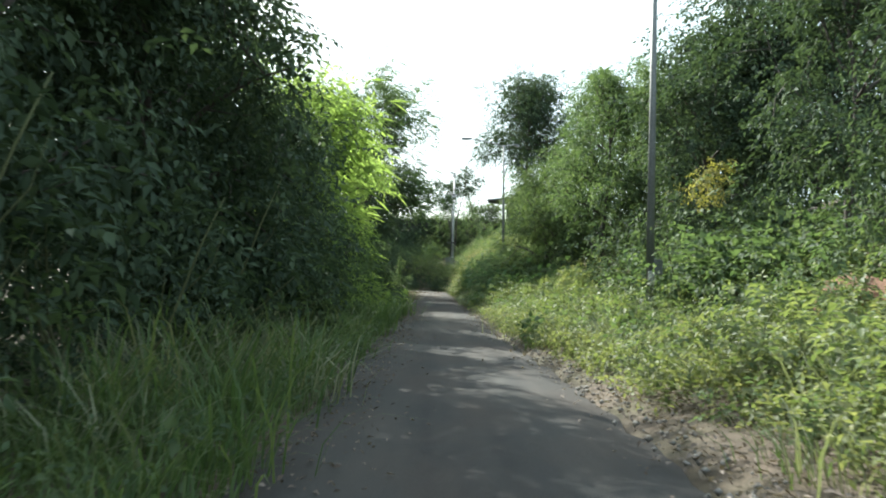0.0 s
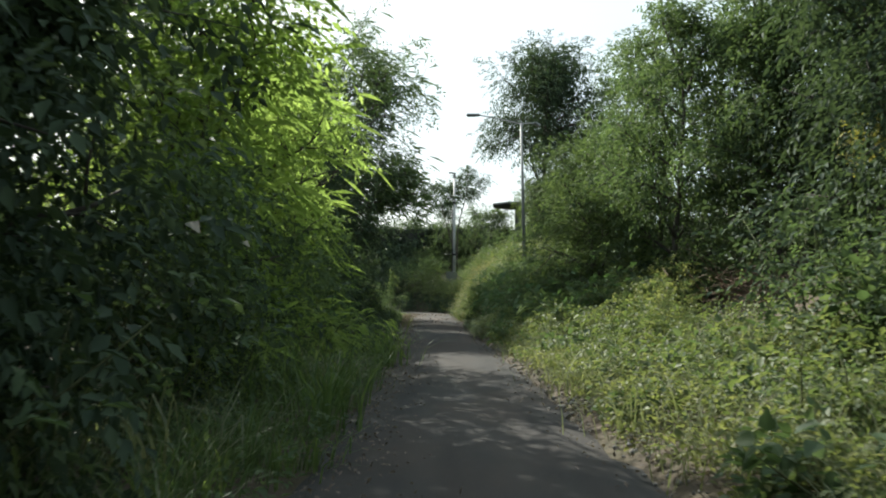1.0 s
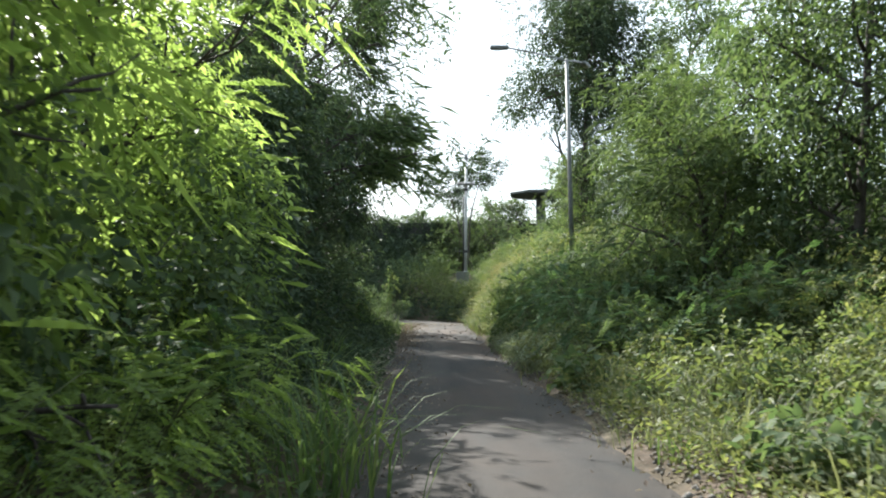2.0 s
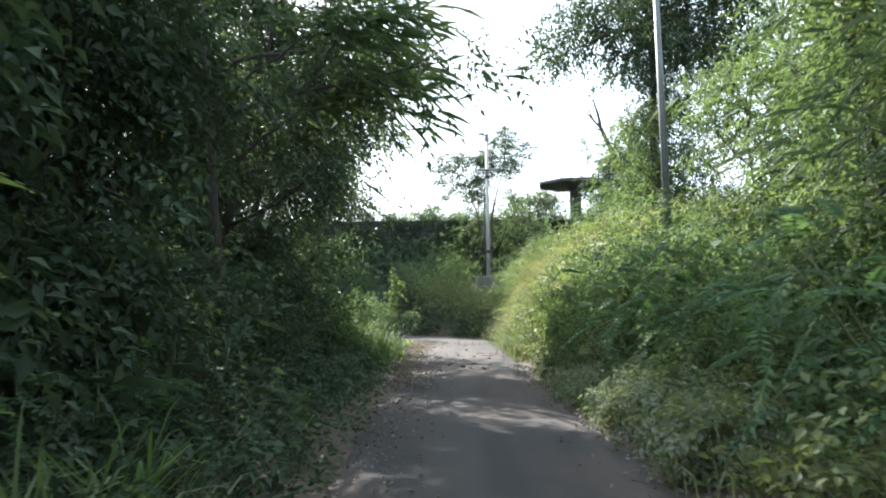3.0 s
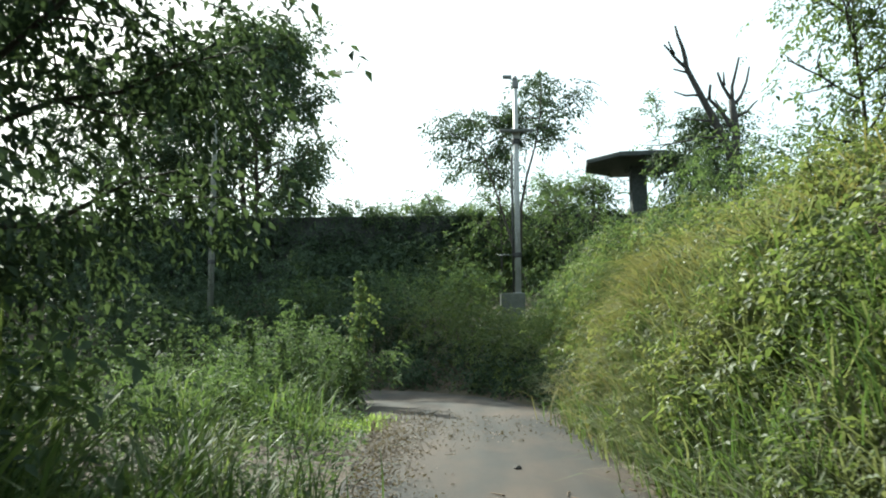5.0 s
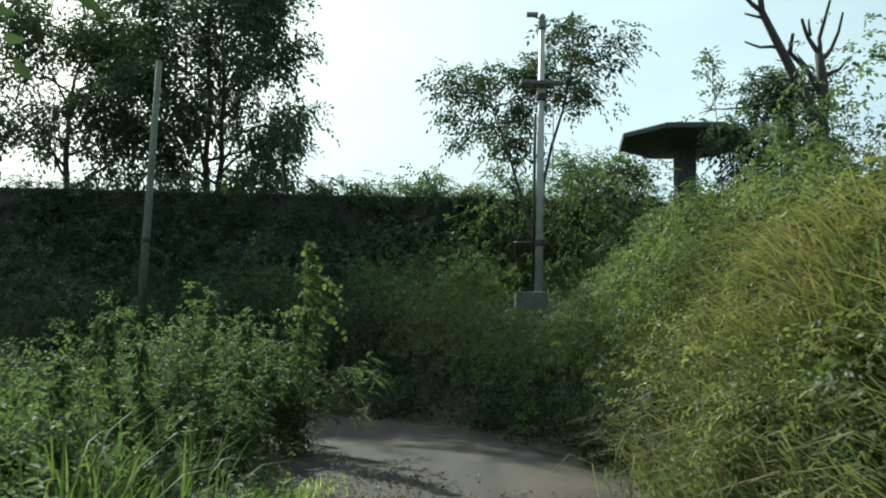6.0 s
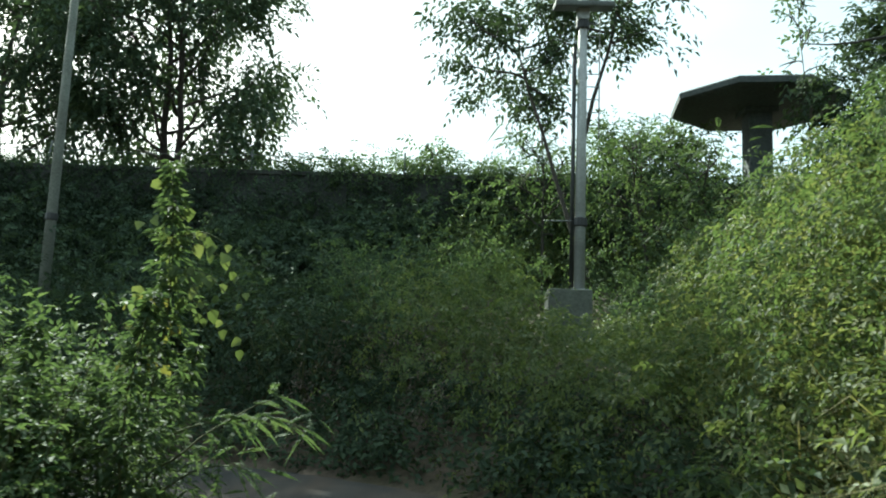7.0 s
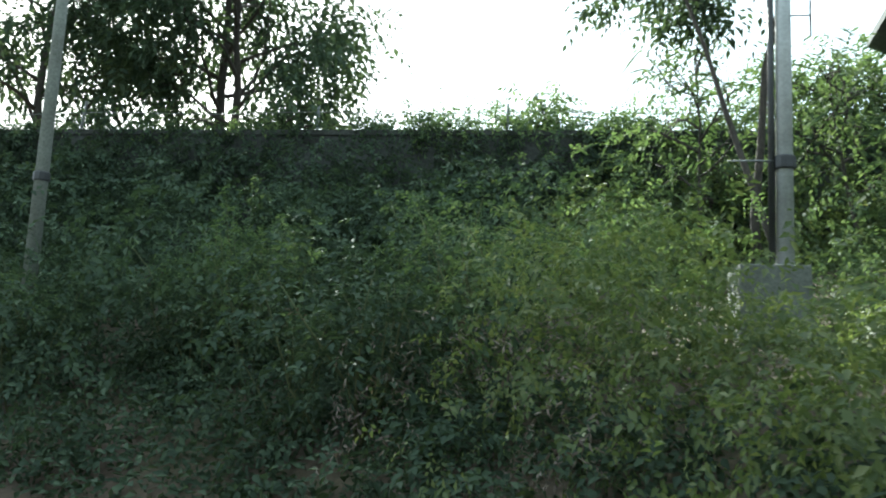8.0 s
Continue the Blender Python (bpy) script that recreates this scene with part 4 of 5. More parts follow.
def camera_post(x, y, z0):
    ob = thing("utility_post", pose(x, y, z0), "pale steel post with solar panel on concrete plinth", "post")
    part("plinth", box_mesh("plinth", (0.88, 0.85, 1.2), MOSSY, 0.03, (-0.22, 0, -0.6)), ob, "mossy concrete plinth")
    part("post", raw("post", *tube([(0, 0, -0.1), (0, 0, 4.0), (0, 0, 8.0)], (0.115, 0.1, 0.085), 14), STEEL), ob)
    part("base_plate", box_mesh("base_plate", (0.36, 0.36, 0.03), STEEL, 0.008, (0, 0, 0.015)), ob)
    part("conduit", raw("conduit", *tube([(-0.17, -0.02, -0.1), (-0.17, -0.02, 5.2)], (0.045, 0.045), 8), BLACK), ob, "black cable conduit")
    for z in (1.42, 5.7):
        part("clamp", lathe("clamp", [(0.14, z - 0.09), (0.15, z - 0.07), (0.15, z + 0.07), (0.14, z + 0.09)], 12, BLACK), ob, "black clamp band")
    part("bracket", raw("bracket", *tube([(-0.15, -0.05, 1.44), (-0.75, -0.1, 1.42)], (0.014, 0.012), 6), STEEL_DARK), ob)
    panel = part("panel", box_mesh("panel", (1.25, 0.7, 0.12), STEEL_DARK, 0.03, (0, 0, -0.03), pose(0, -0.05, 6.15, 14, 0, 0)), ob, "flat tilted solar panel")
    part("solar_cell", box_mesh("solar_cell", (1.16, 0.61, 0.012), BLACK, 0.002, (0, 0, 0.03), pose(0, -0.05, 6.15, 14, 0, 0)), panel, "black solar cell sheet")
    part("panel_bracket", box_mesh("panel_bracket", (0.26, 0.26, 0.3), STEEL, 0.03, (0, 0, 5.95)), ob)
    part("cap", lathe("cap", [(0.1, 7.75), (0.13, 7.8), (0.13, 8.02), (0.09, 8.06)], 12, STEEL_DARK), ob)
    part("dome_camera", lathe("dome_camera", [(0.02, 8.05), (0.09, 8.08), (0.1, 8.17), (0.06, 8.24)], 12, STEEL_DARK), ob)
    part("camera_arm", raw("camera_arm", *tube([(0, 0, 8.08), (-0.3, -0.04, 8.16)], (0.025, 0.02), 6), STEEL_DARK), ob)
    part("camera_head", box_mesh("camera_head", (0.34, 0.14, 0.13), STEEL_DARK, 0.03, (-0.3, -0.05, 8.2)), ob, "small grey camera housing")
    # ladder rungs beside the upper post
    for k in range(9):
        part("rung", raw("rung", *tube([(0.1, 0, 3.5 + k * 0.28), (0.36, 0, 3.5 + k * 0.28)], (0.012, 0.012), 5), STEEL_DARK), ob)
    part("rung_rail", raw("rung_rail", *tube([(0.36, 0, 3.2), (0.36, 0, 6.0)], (0.014, 0.014), 5), STEEL_DARK), ob)
    return ob


camera_post(0.92, 79.2, 3.95)

slim = thing("utility_post", pose(-10.83, 80.4, float(ground_z(-10.83, 80.4)) - 0.1), "slim grey concrete post standing on the bank", "post")
part("post", raw("post", *tube([(0, 0, 0), (0, 0, 4), (0, 0, 9.0)], (0.13, 0.115, 0.09), 10), MOSSY), slim)
part("clamp", lathe("clamp", [(0.13, 3.3), (0.14, 3.32), (0.14, 3.44), (0.13, 3.46)], 10, BLACK), slim)

tower = thing("mushroom_tower", pose(6.9, 86.0, 4.9), "dark concrete tower with flat eight-sided top on a square column", "tower")
part("stem", box_mesh("stem", (0.68, 0.68, 5.6), TOWER, 0.04, (0, 0, 2.4)), tower, "square concrete column")
part("collar", box_mesh("collar", (0.96, 0.96, 0.16), TOWER, 0.03, (0, 0, 5.13)), tower)
part("top", lathe("top", [(0.5, 5.2), (2.3, 5.22), (2.5, 5.27), (2.52, 5.42), (2.46, 5.47), (1.5, 5.56), (0.3, 5.6)], 8, TOWER, radians(16)), tower, "flat eight-sided concrete top")

# fence posts and a strand of wire on the wall
for x, h in ((-3.5, 0.75), (-8.3, 0.7), (-14.8, 0.85), (-19.5, 0.7), (2.6, 0.7)):
    p = thing("fence_post", pose(x, WALL_Y + 0.25, WALL_TOP, 0, 6 if x == -14.8 else 0, 0), "short dark steel fence post on the wall", "post", "fence posts on the wall")
    part("post", box_mesh("post", (0.06, 0.06, h), STEEL_DARK, 0.008, (0, 0, h / 2)), p)
    part("foot_plate", box_mesh("foot_plate", (0.16, 0.16, 0.02), STEEL_DARK, 0.004, (0, 0, 0.01)), p)
wire = [(x, WALL_Y + 0.25, WALL_TOP + 0.55 - 0.06 * math.sin(math.pi * (x + 19.5) / 22.1 * 4) ** 2) for x in np.arange(-19.5, 2.61, 0.55)]
tagged(new("fence_wire", raw("fence_wire", *tube(wire, [0.012] * len(wire), 4), STEEL_DARK)), "thin rusty wire strung along the wall", "wire")

# ---------------------------------------------------------------- shrubs, weeds and grass
SHRUBS = Scatter([
    make_shrub("dense green roadside shrub", 1.7, 1.1, 800, 101, LEAF_MID, 0.12),
    make_shrub("dense green roadside shrub", 1.3, 1.0, 800, 102, LEAF_MID, 0.105),
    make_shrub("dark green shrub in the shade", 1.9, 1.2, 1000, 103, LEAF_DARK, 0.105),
    make_shrub("leafy shrub with broad leaves", 1.5, 1.0, 650, 104, LEAF_MID, 0.14, "heart"),
])
FEATHER = Scatter([
    make_shrub("feathery green shrub leaning over the verge", 2.2, 1.3, 1100, 111, LEAF_FROND, 0.11, "frond"),
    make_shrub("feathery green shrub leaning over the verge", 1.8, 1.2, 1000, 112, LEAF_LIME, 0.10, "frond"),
])
SAPLINGS = Scatter([
    make_shrub("spreading sapling with long feathery fronds over the verge", 1.5, 1.2, 36, 113, LEAF_DARK, 0.08, "fern", 4, "sapling", "sapling"),
])
WEEDS = Scatter([
    make_shrub("sunlit yellow-green weeds on the bank", 0.8, 0.7, 420, 121, LEAF_WEED, 0.1, name="weed"),
    make_shrub("sunlit yellow-green weeds on the bank", 1.05, 0.75, 460, 122, LEAF_CREEPER, 0.11, name="weed"),
    make_shrub("sunlit green weeds on the bank", 0.65, 0.65, 400, 123, LEAF_MID, 0.1, name="weed"),
    make_shrub("broad-leaved creeping weeds on the bank", 0.8, 0.85, 300, 124, LEAF_MID, 0.14, "heart", name="weed"),
    make_shrub("green weeds in the half shade of the bend", 0.9, 0.7, 560, 125, LEAF_MID, 0.075, name="weed"),
])
TALLWEEDS = Scatter([
    make_shrub("tall leafy weed with climbing vines", 3.5, 0.62, 2300, 131, LEAF_MID, 0.06, "heart", 4, "tall_weed", "weed"),
    make_shrub("tall leafy weed with climbing vines", 2.2, 0.55, 1300, 132, LEAF_MID, 0.075, "kite", 5, "tall_weed", "weed"),
])
TUFTS = Scatter([
    make_tuft("tall arching green grass tuft", 1.25, 70, 141, GRASS, 0.02, 0.2),
    make_tuft("tall arching green grass tuft", 0.95, 70, 142, GRASS, 0.017, 0.18),
    make_tuft("pale drooping grass tuft", 1.1, 55, 143, GRASS_PALE, 0.018, 0.18, (0.6, 1.4)),
    make_tuft("drooping olive grass with pale broad blades", 0.95, 90, 147, GRASS_PALE, 0.022, 0.3, (0.8, 1.7)),
    make_tuft("short green verge grass", 0.45, 80, 144, GRASS, 0.011, 0.2),
])
CANES = Scatter([
    make_tuft("tall broad-bladed cane grass arching over the verge", 2.3, 60, 145, GRASS, 0.042, 0.28, (0.35, 1.0), "cane_clump", "cane"),
    make_tuft("tall broad-bladed cane grass arching over the verge", 1.8, 60, 146, GRASS, 0.036, 0.25, (0.4, 1.2), "cane_clump", "cane"),
])


def heaps(n, xs_, ys_, r0, r1, seed, lift=0.3, tall=0.8):
    q = np.random.default_rng(seed)
    s = q.uniform(r0, r1, n)
    C = np.stack([xs_, ys_, ground_z(xs_, ys_) + lift * s], 1)
    return C, np.stack([s, s, s * tall * q.uniform(0.8, 1.3, n)], 1)


def spin():
    return rng.uniform(0, 360)


def visible_left(y):
    return float(np.interp(y, [3, 24, 34, 40, 48, 55, 62, 66], [-1.25, -1.42, -1.5, -1.82, -2.1, -2.4, -2.75, -3.35]))


# right bank: weeds low, shrubs behind
for i in range(190):
    y = rng.uniform(6, 50)
    x = float(right_edge(y)) + rng.uniform(0.55 if y > 12 else 1.3, 4.3)
    WEEDS.put(int(rng.integers(0, 4)), at_ground(x, y, spin(), rng.uniform(0.6, 1.15)))
for i in range(30):
    y = rng.uniform(6, 18)
    WEEDS.put(i % 4, at_ground(float(right_edge(y)) + rng.uniform(0.75, 3.6), y, spin(), rng.uniform(0.45, 0.85)))
for i in range(46):
    y = rng.uniform(12, 50)
    x = float(right_edge(y)) + rng.uniform(3.4, 7.5)
    if not (25.5 < y < 35.5 and x < 9):
        SHRUBS.put(int(rng.integers(0, 4)), at_ground(x, y, spin(), rng.uniform(0.9, 1.6)))
for i in range(24):
    y = rng.uniform(36, 49)
    x = float(right_edge(y)) + rng.uniform(1.4, 4.5)
    FEATHER.put(0 if rng.random() < 0.8 else 1, at_ground(x, y, spin(), rng.uniform(0.7, 1.2)))
for i in range(22):
    y = rng.uniform(36, 50)
    x = float(right_edge(y)) + rng.uniform(1.2, 3.6)
    SHRUBS.put(int(rng.integers(0, 2)), at_ground(x, y, spin(), rng.uniform(0.7, 1.0)))
# the steep hill at the end
for i in range(55):
    y = rng.uniform(50, 67)
    x = float(right_edge(y)) + rng.uniform(0.3, 4.5)
    if y < far_edge(x) - 0.2 or x > 1.5:
        WEEDS.put(int(rng.integers(0, 3)), at_ground(x, y, spin(), rng.uniform(0.7, 1.05)))
for i in range(60):
    y = rng.uniform(54, 67)
    x = float(right_edge(y)) + rng.uniform(0.25, 1.5)
    TUFTS.put(int(rng.integers(0, 3)), at_ground(x, y, spin(), rng.uniform(0.6, 1.0)))
g = np.random.default_rng(411)
for n, mat_, pal, seed in ((34, GRASS_PALE, "drooping olive grass with pale blades on the hill", 412), (44, GRASS, "arching green grass on the foot of the hill", 413)):
    y = g.uniform(54, 67.5, n)
    grass_field(pal, np.stack([right_edge(y) + 0.3 + 1.3 * g.random(n) ** 1.2, y, y * 0], 1), 1.05, 70, mat_, 0.024, 0.3, (0.6, 1.5), seed)
n = 75
y = g.uniform(58, 67.5, n)
grass_field("long golden grass drooping over the foot of the hill", np.stack([right_edge(y) + 0.35 + 2.1 * g.random(n), y, y * 0], 1), 1.25, 34, GRASS_GOLD, 0.028, 0.3, (0.8, 1.6), 420, True)
n = 46
y = g.uniform(62.5, 69.5, n)
grass_field("dry golden grass hanging over the end of the hill", np.stack([right_edge(y) + 0.3 + 1.5 * g.random(n), y, y * 0], 1), 1.4, 40, GRASS_GOLD, 0.013, 0.3, (0.7, 1.5), 426, True)
n = 55
y = g.uniform(57.5, 63, n)
grass_field("long pale grass arching down the foot of the hill", np.stack([right_edge(y) + 0.4 + 1.6 * g.random(n), y, y * 0], 1), 1.25, 60, GRASS_PALE, 0.024, 0.28, (0.5, 1.25), 416)
for n, y0, y1, h, mat_, pal, seed in ((85, 2, 22, 0.6, GRASS, "rank green grass along the shaded verge", 417), (16, 22, 34, 0.45, GRASS, "rank green grass along the shaded verge", 418),
                                      (34, 4, 20, 1.15, GRASS_PALE, "pale blades of tall arching grass on the verge", 419)):
    y = g.uniform(y0, y1, n)
    grass_field(pal, np.stack([left_edge(y) - 0.12 - 1.6 * g.random(n) - (0.5 if h > 1 else 0), y, y * 0], 1), h, 26 if h > 1 else 60, mat_, 0.016 if h < 1 else 0.022, 0.22, (0.5, 1.4), seed)
n = 190
y = g.uniform(5, 47, n)
x = right_edge(y) + np.where(y > 15, 0.4, 0.75) + 3.6 * g.random(n)
grass_field("pale dry grass among the weeds of the bank", np.stack([x, y, y * 0], 1), 0.8, 50, GRASS_PALE, 0.014, 0.25, (0.5, 1.4), 414)
n = 70
y = g.uniform(5, 47, n)
x = right_edge(y) + np.where(y > 15, 0.4, 0.75) + 2.6 * g.random(n)
grass_field("green grass among the weeds of the bank", np.stack([x, y, y * 0], 1), 0.6, 55, GRASS, 0.014, 0.25, (0.5, 1.4), 415)
for i in range(20):
    SHRUBS.put(int(rng.integers(0, 2)), at_ground(rng.uniform(6.8, 12), rng.uniform(70, 80), spin(), rng.uniform(0.5, 0.8)))
for i in range(12):
    y = rng.uniform(49.5, 52.5)
    CANES.put(i, at_ground(float(right_edge(y)) + rng.uniform(0.75, 1.9), y, spin(), rng.uniform(0.6, 0.92)))
for i in range(12):
    y = rng.uniform(52, 55.8)
    CANES.put(i, at_ground(visible_left(y) - rng.uniform(0.5, 2.4), y, spin(), rng.uniform(0.6, 0.95)))
for y in (34.0, 35.2, 36.5, 37.3):
    CANES.put(1, at_ground(visible_left(y) - 0.9, y, spin(), 0.7))
for x, y, s in ((-2.4, 35.7, 1.15), (-2.6, 35.2, 1.25), (-2.35, 36.5, 1.0), (-2.7, 36.0, 1.2)):
    TUFTS.put(3, at_ground(x, y, spin(), s))
# left verge: grass in front, shrubs behind
for i in range(80):
    y = rng.uniform(3, 60)
    if not 33 < y < 50:
        TUFTS.put((0, 1, 2, 4)[int(rng.integers(0, 4))], at_ground(visible_left(y) - rng.uniform(0.0, 1.6), y, spin(), rng.uniform(0.7, 1.2)))
for i in range(66):
    y = rng.uniform(3, 54)
    s = rng.uniform(0.9, 1.6)
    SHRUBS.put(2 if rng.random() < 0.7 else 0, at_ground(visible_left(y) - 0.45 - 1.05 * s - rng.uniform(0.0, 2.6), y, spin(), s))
for i in range(14):
    y = rng.uniform(22, 57)
    FEATHER.put(0, at_ground(visible_left(y) - 1.7 - rng.uniform(0.0, 1.2), y, spin(), rng.uniform(0.55, 0.85)))
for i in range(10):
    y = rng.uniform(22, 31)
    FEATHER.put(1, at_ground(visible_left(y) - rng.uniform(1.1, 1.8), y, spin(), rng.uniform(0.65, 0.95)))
for x, y, s in ((-3.3, 40.8, 0.85), (-3.5, 38.4, 0.95)):
    SAPLINGS.put(0, at_ground(x, y, spin(), s))
# the verge inside the bend
for x, y, s, k in ((-5.3, 70.2, 1.05, 1), (-4.4, 68.0, 0.9, 1), (-4.9, 66.6, 0.9, 1), (-6.4, 69.4, 0.9, 1), (-7.4, 70.4, 0.7, 0), (-4.0, 65.6, 0.7, 1), (-8.6, 69.5, 0.9, 1), (-4.6, 69.0, 1.1, 1), (-4.3, 67.3, 0.95, 1), (-5.0, 68.9, 1.2, 1), (-5.7, 68.6, 1.15, 1), (-4.0, 69.3, 0.8, 1), (-4.9, 67.1, 1.0, 1)):
    TALLWEEDS.put(k, at_ground(x, y, spin(), s))
make_spire(-3.7, 68.7, 3.3, 0.5, 601, True)
make_spire(-5.15, 68.6, 2.5, 0.42, 602, False)
make_spire(-4.55, 68.5, 2.0, 0.5, 603, False)
for x, y, h, k in ((-4.5, 64.6, 1.7, 604), (-5.3, 65.9, 2.0, 605), (-4.2, 66.4, 1.5, 606), (-6.1, 66.9, 2.1, 607), (-5.0, 63.4, 1.5, 608), (-6.6, 64.9, 1.8, 609)):
    make_spire(x, y, h, 0.34, k, False)
q = np.random.default_rng(424)
y = q.uniform(60.5, 69, 46)
grass_field("tall green grass among the weeds inside the bend", np.stack([np.interp(y, [58, 66, 70], [-3.1, -3.8, -5.4]) - 3.2 * q.random(46), y, y * 0], 1), 1.3, 34, GRASS, 0.02, 0.22, (0.2, 0.9), 425)
for i in range(40):
    y = rng.uniform(60, 70)
    x = float(np.interp(y, [60, 66, 70], [-3.1, -3.8, -5.4])) - rng.uniform(0, 4.5)
    WEEDS.put(4, at_ground(x, y, spin(), rng.uniform(0.8, 1.2)))
g = np.random.default_rng(421)
bx = np.concatenate([[-5.4, -5.9, -4.8, -6.5, -6.4, -7.6, -4.5, -5.1, -8.5, -7.2, -5.7, -9.5], g.uniform(-9, -4.6, 16)])
by = np.concatenate([[64.4, 65.8, 63.0, 66.8, 63.2, 66.0, 61.6, 66.4, 67.6, 68.4, 68.0, 69.0], g.uniform(60.5, 69, 16)])
by = np.minimum(by, inner_edge(bx) - 0.7)
thicket("undergrowth", "leafy green weeds grown together inside the bend", *heaps(28, bx, by, 0.45, 0.85, 422, 0.4, 1.2), 560, 0.085, LEAF_MID, 423)
for x, y, s in ((-4.3, 68.7, 0.6), (-4.9, 68.2, 0.7), (-4.4, 66.6, 0.5), (-5.6, 69.0, 0.75)):
    FEATHER.put(0, at_ground(x, y, spin(), s))
for i in range(10):
    y = rng.uniform(60.5, 70)
    x = float(np.interp(y, [58, 66, 70], [-3.0, -3.7, -5.3])) - rng.uniform(0, 2.0)
    TUFTS.put(int(rng.integers(0, 2)), at_ground(x, y, spin(), rng.uniform(0.8, 1.2)))
for i in range(16):
    x = rng.uniform(-10, 2)
    y = float(far_edge(x)) + rng.uniform(2.0, 7.0)
    if not (-2.2 < x < 2.6 and y < 81):
        (FEATHER if i % 2 and x > -1.5 else TALLWEEDS).put(0 if i % 2 and x > -1.5 else 1, at_ground(x, y, spin(), rng.uniform(0.9, 1.3)))
# shrubs on the far bank's foot and the wall's crown
for i in range(34):
    x = rng.uniform(-14, 3.5)
    y = float(far_edge(x)) + rng.uniform(1.5, 5.0)
    if not (-2.2 < x < 2.6 and y < 80):
        SHRUBS.put(2, at_ground(x, y, spin(), rng.uniform(0.8, 1.3)))
for i in range(18):
    x = rng.uniform(-20, 12)
    SHRUBS.put(int(rng.integers(0, 4)), pose(x, WALL_Y + rng.uniform(0.9, 1.8), 7.65, 0, 0, spin()) @ Matrix.Scale(rng.uniform(0.35, 0.8), 4))

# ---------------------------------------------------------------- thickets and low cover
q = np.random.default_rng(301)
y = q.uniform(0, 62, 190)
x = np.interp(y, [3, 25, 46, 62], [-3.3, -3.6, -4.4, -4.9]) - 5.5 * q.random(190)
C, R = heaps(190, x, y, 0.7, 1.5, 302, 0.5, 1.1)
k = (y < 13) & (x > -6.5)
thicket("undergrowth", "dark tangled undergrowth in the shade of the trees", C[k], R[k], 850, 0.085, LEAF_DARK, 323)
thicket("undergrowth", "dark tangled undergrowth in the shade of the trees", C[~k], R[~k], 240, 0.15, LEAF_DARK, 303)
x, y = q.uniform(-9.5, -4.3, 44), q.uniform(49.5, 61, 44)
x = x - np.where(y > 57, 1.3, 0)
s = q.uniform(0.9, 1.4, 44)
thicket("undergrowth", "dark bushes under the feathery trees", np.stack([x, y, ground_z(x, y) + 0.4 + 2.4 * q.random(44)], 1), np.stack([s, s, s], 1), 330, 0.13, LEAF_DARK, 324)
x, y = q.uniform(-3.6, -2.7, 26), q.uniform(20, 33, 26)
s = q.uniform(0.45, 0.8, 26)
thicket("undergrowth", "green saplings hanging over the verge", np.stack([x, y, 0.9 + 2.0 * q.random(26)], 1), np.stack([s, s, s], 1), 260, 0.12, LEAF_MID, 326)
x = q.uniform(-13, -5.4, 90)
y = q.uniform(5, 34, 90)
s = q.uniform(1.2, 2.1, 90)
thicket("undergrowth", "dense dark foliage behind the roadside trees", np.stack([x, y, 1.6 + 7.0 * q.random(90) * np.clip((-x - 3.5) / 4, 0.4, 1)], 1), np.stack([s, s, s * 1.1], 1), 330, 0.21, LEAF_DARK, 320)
x = q.uniform(-17, 7, 150)
fy = far_edge(x)
y = fy + 1.2 + (WALL_Y - 1.5 - fy) * q.random(150)
ok = ~((x > -1.5) & (x < 1.9) & (y > 74.3) & (y < 80))
C, R = heaps(ok.sum(), x[ok], y[ok], 0.7, 1.7, 304, 0.5, 1.25)
front = (C[:, 0] > -0.9) & (C[:, 0] < 3.2) & (C[:, 1] < 80)
R[front] *= 0.42
C[front, 2] -= 0.25
# shade painted by leaf colour: darker left of x = -2, lighter right of it
thicket("undergrowth", "far bank bushes and creepers, leaf colour darkened for shade", C[C[:, 0] < -2], R[C[:, 0] < -2], 480, 0.13, LEAF_DARK, 305)
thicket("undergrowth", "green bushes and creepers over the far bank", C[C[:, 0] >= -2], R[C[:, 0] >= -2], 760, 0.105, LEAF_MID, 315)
# same split on the wall: shaded side in dark leaf colour, lit side lighter
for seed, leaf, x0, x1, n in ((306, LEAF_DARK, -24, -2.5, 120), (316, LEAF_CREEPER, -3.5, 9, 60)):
    x = q.uniform(x0, x1, n)
    out = q.uniform(0.15, 3.0, n)
    z = 4.2 + 3.7 * q.random(n) ** 0.7 * (1 - out / 3.8)
    s = q.uniform(0.55, 1.1, n) * np.clip(1.3 - (z - 4) / 5, 0.45, 1)
    thicket("wall_creeper", "creepers and bushes heaped against the retaining wall", np.stack([x, WALL_Y - out, z], 1), np.stack([s * 1.2, s * 0.8, s], 1), 300, 0.145, leaf, seed)
x = q.uniform(-20, 9, 170)
s = q.uniform(0.4, 0.8, 170)
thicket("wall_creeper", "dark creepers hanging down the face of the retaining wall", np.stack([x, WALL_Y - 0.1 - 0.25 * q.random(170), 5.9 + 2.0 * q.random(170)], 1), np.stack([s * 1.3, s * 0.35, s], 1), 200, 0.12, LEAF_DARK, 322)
n = 130
x = np.concatenate([q.uniform(-7, 10, 95), q.uniform(-22, -7, 35)])
s = q.uniform(0.25, 0.62, n)
thicket("wall_creeper", "bushes and creepers spilling over the top of the wall", np.stack([x, WALL_Y + q.uniform(-0.15, 1.1, n), WALL_TOP - 0.15 + 0.5 * s], 1), np.stack([s * 1.2, s, s * q.uniform(0.7, 1.5, n)], 1), 170, 0.13, LEAF_MID, 317)
y = q.uniform(14, 52, 150)
x = right_edge(y) + q.uniform(5.5, 12, 150)
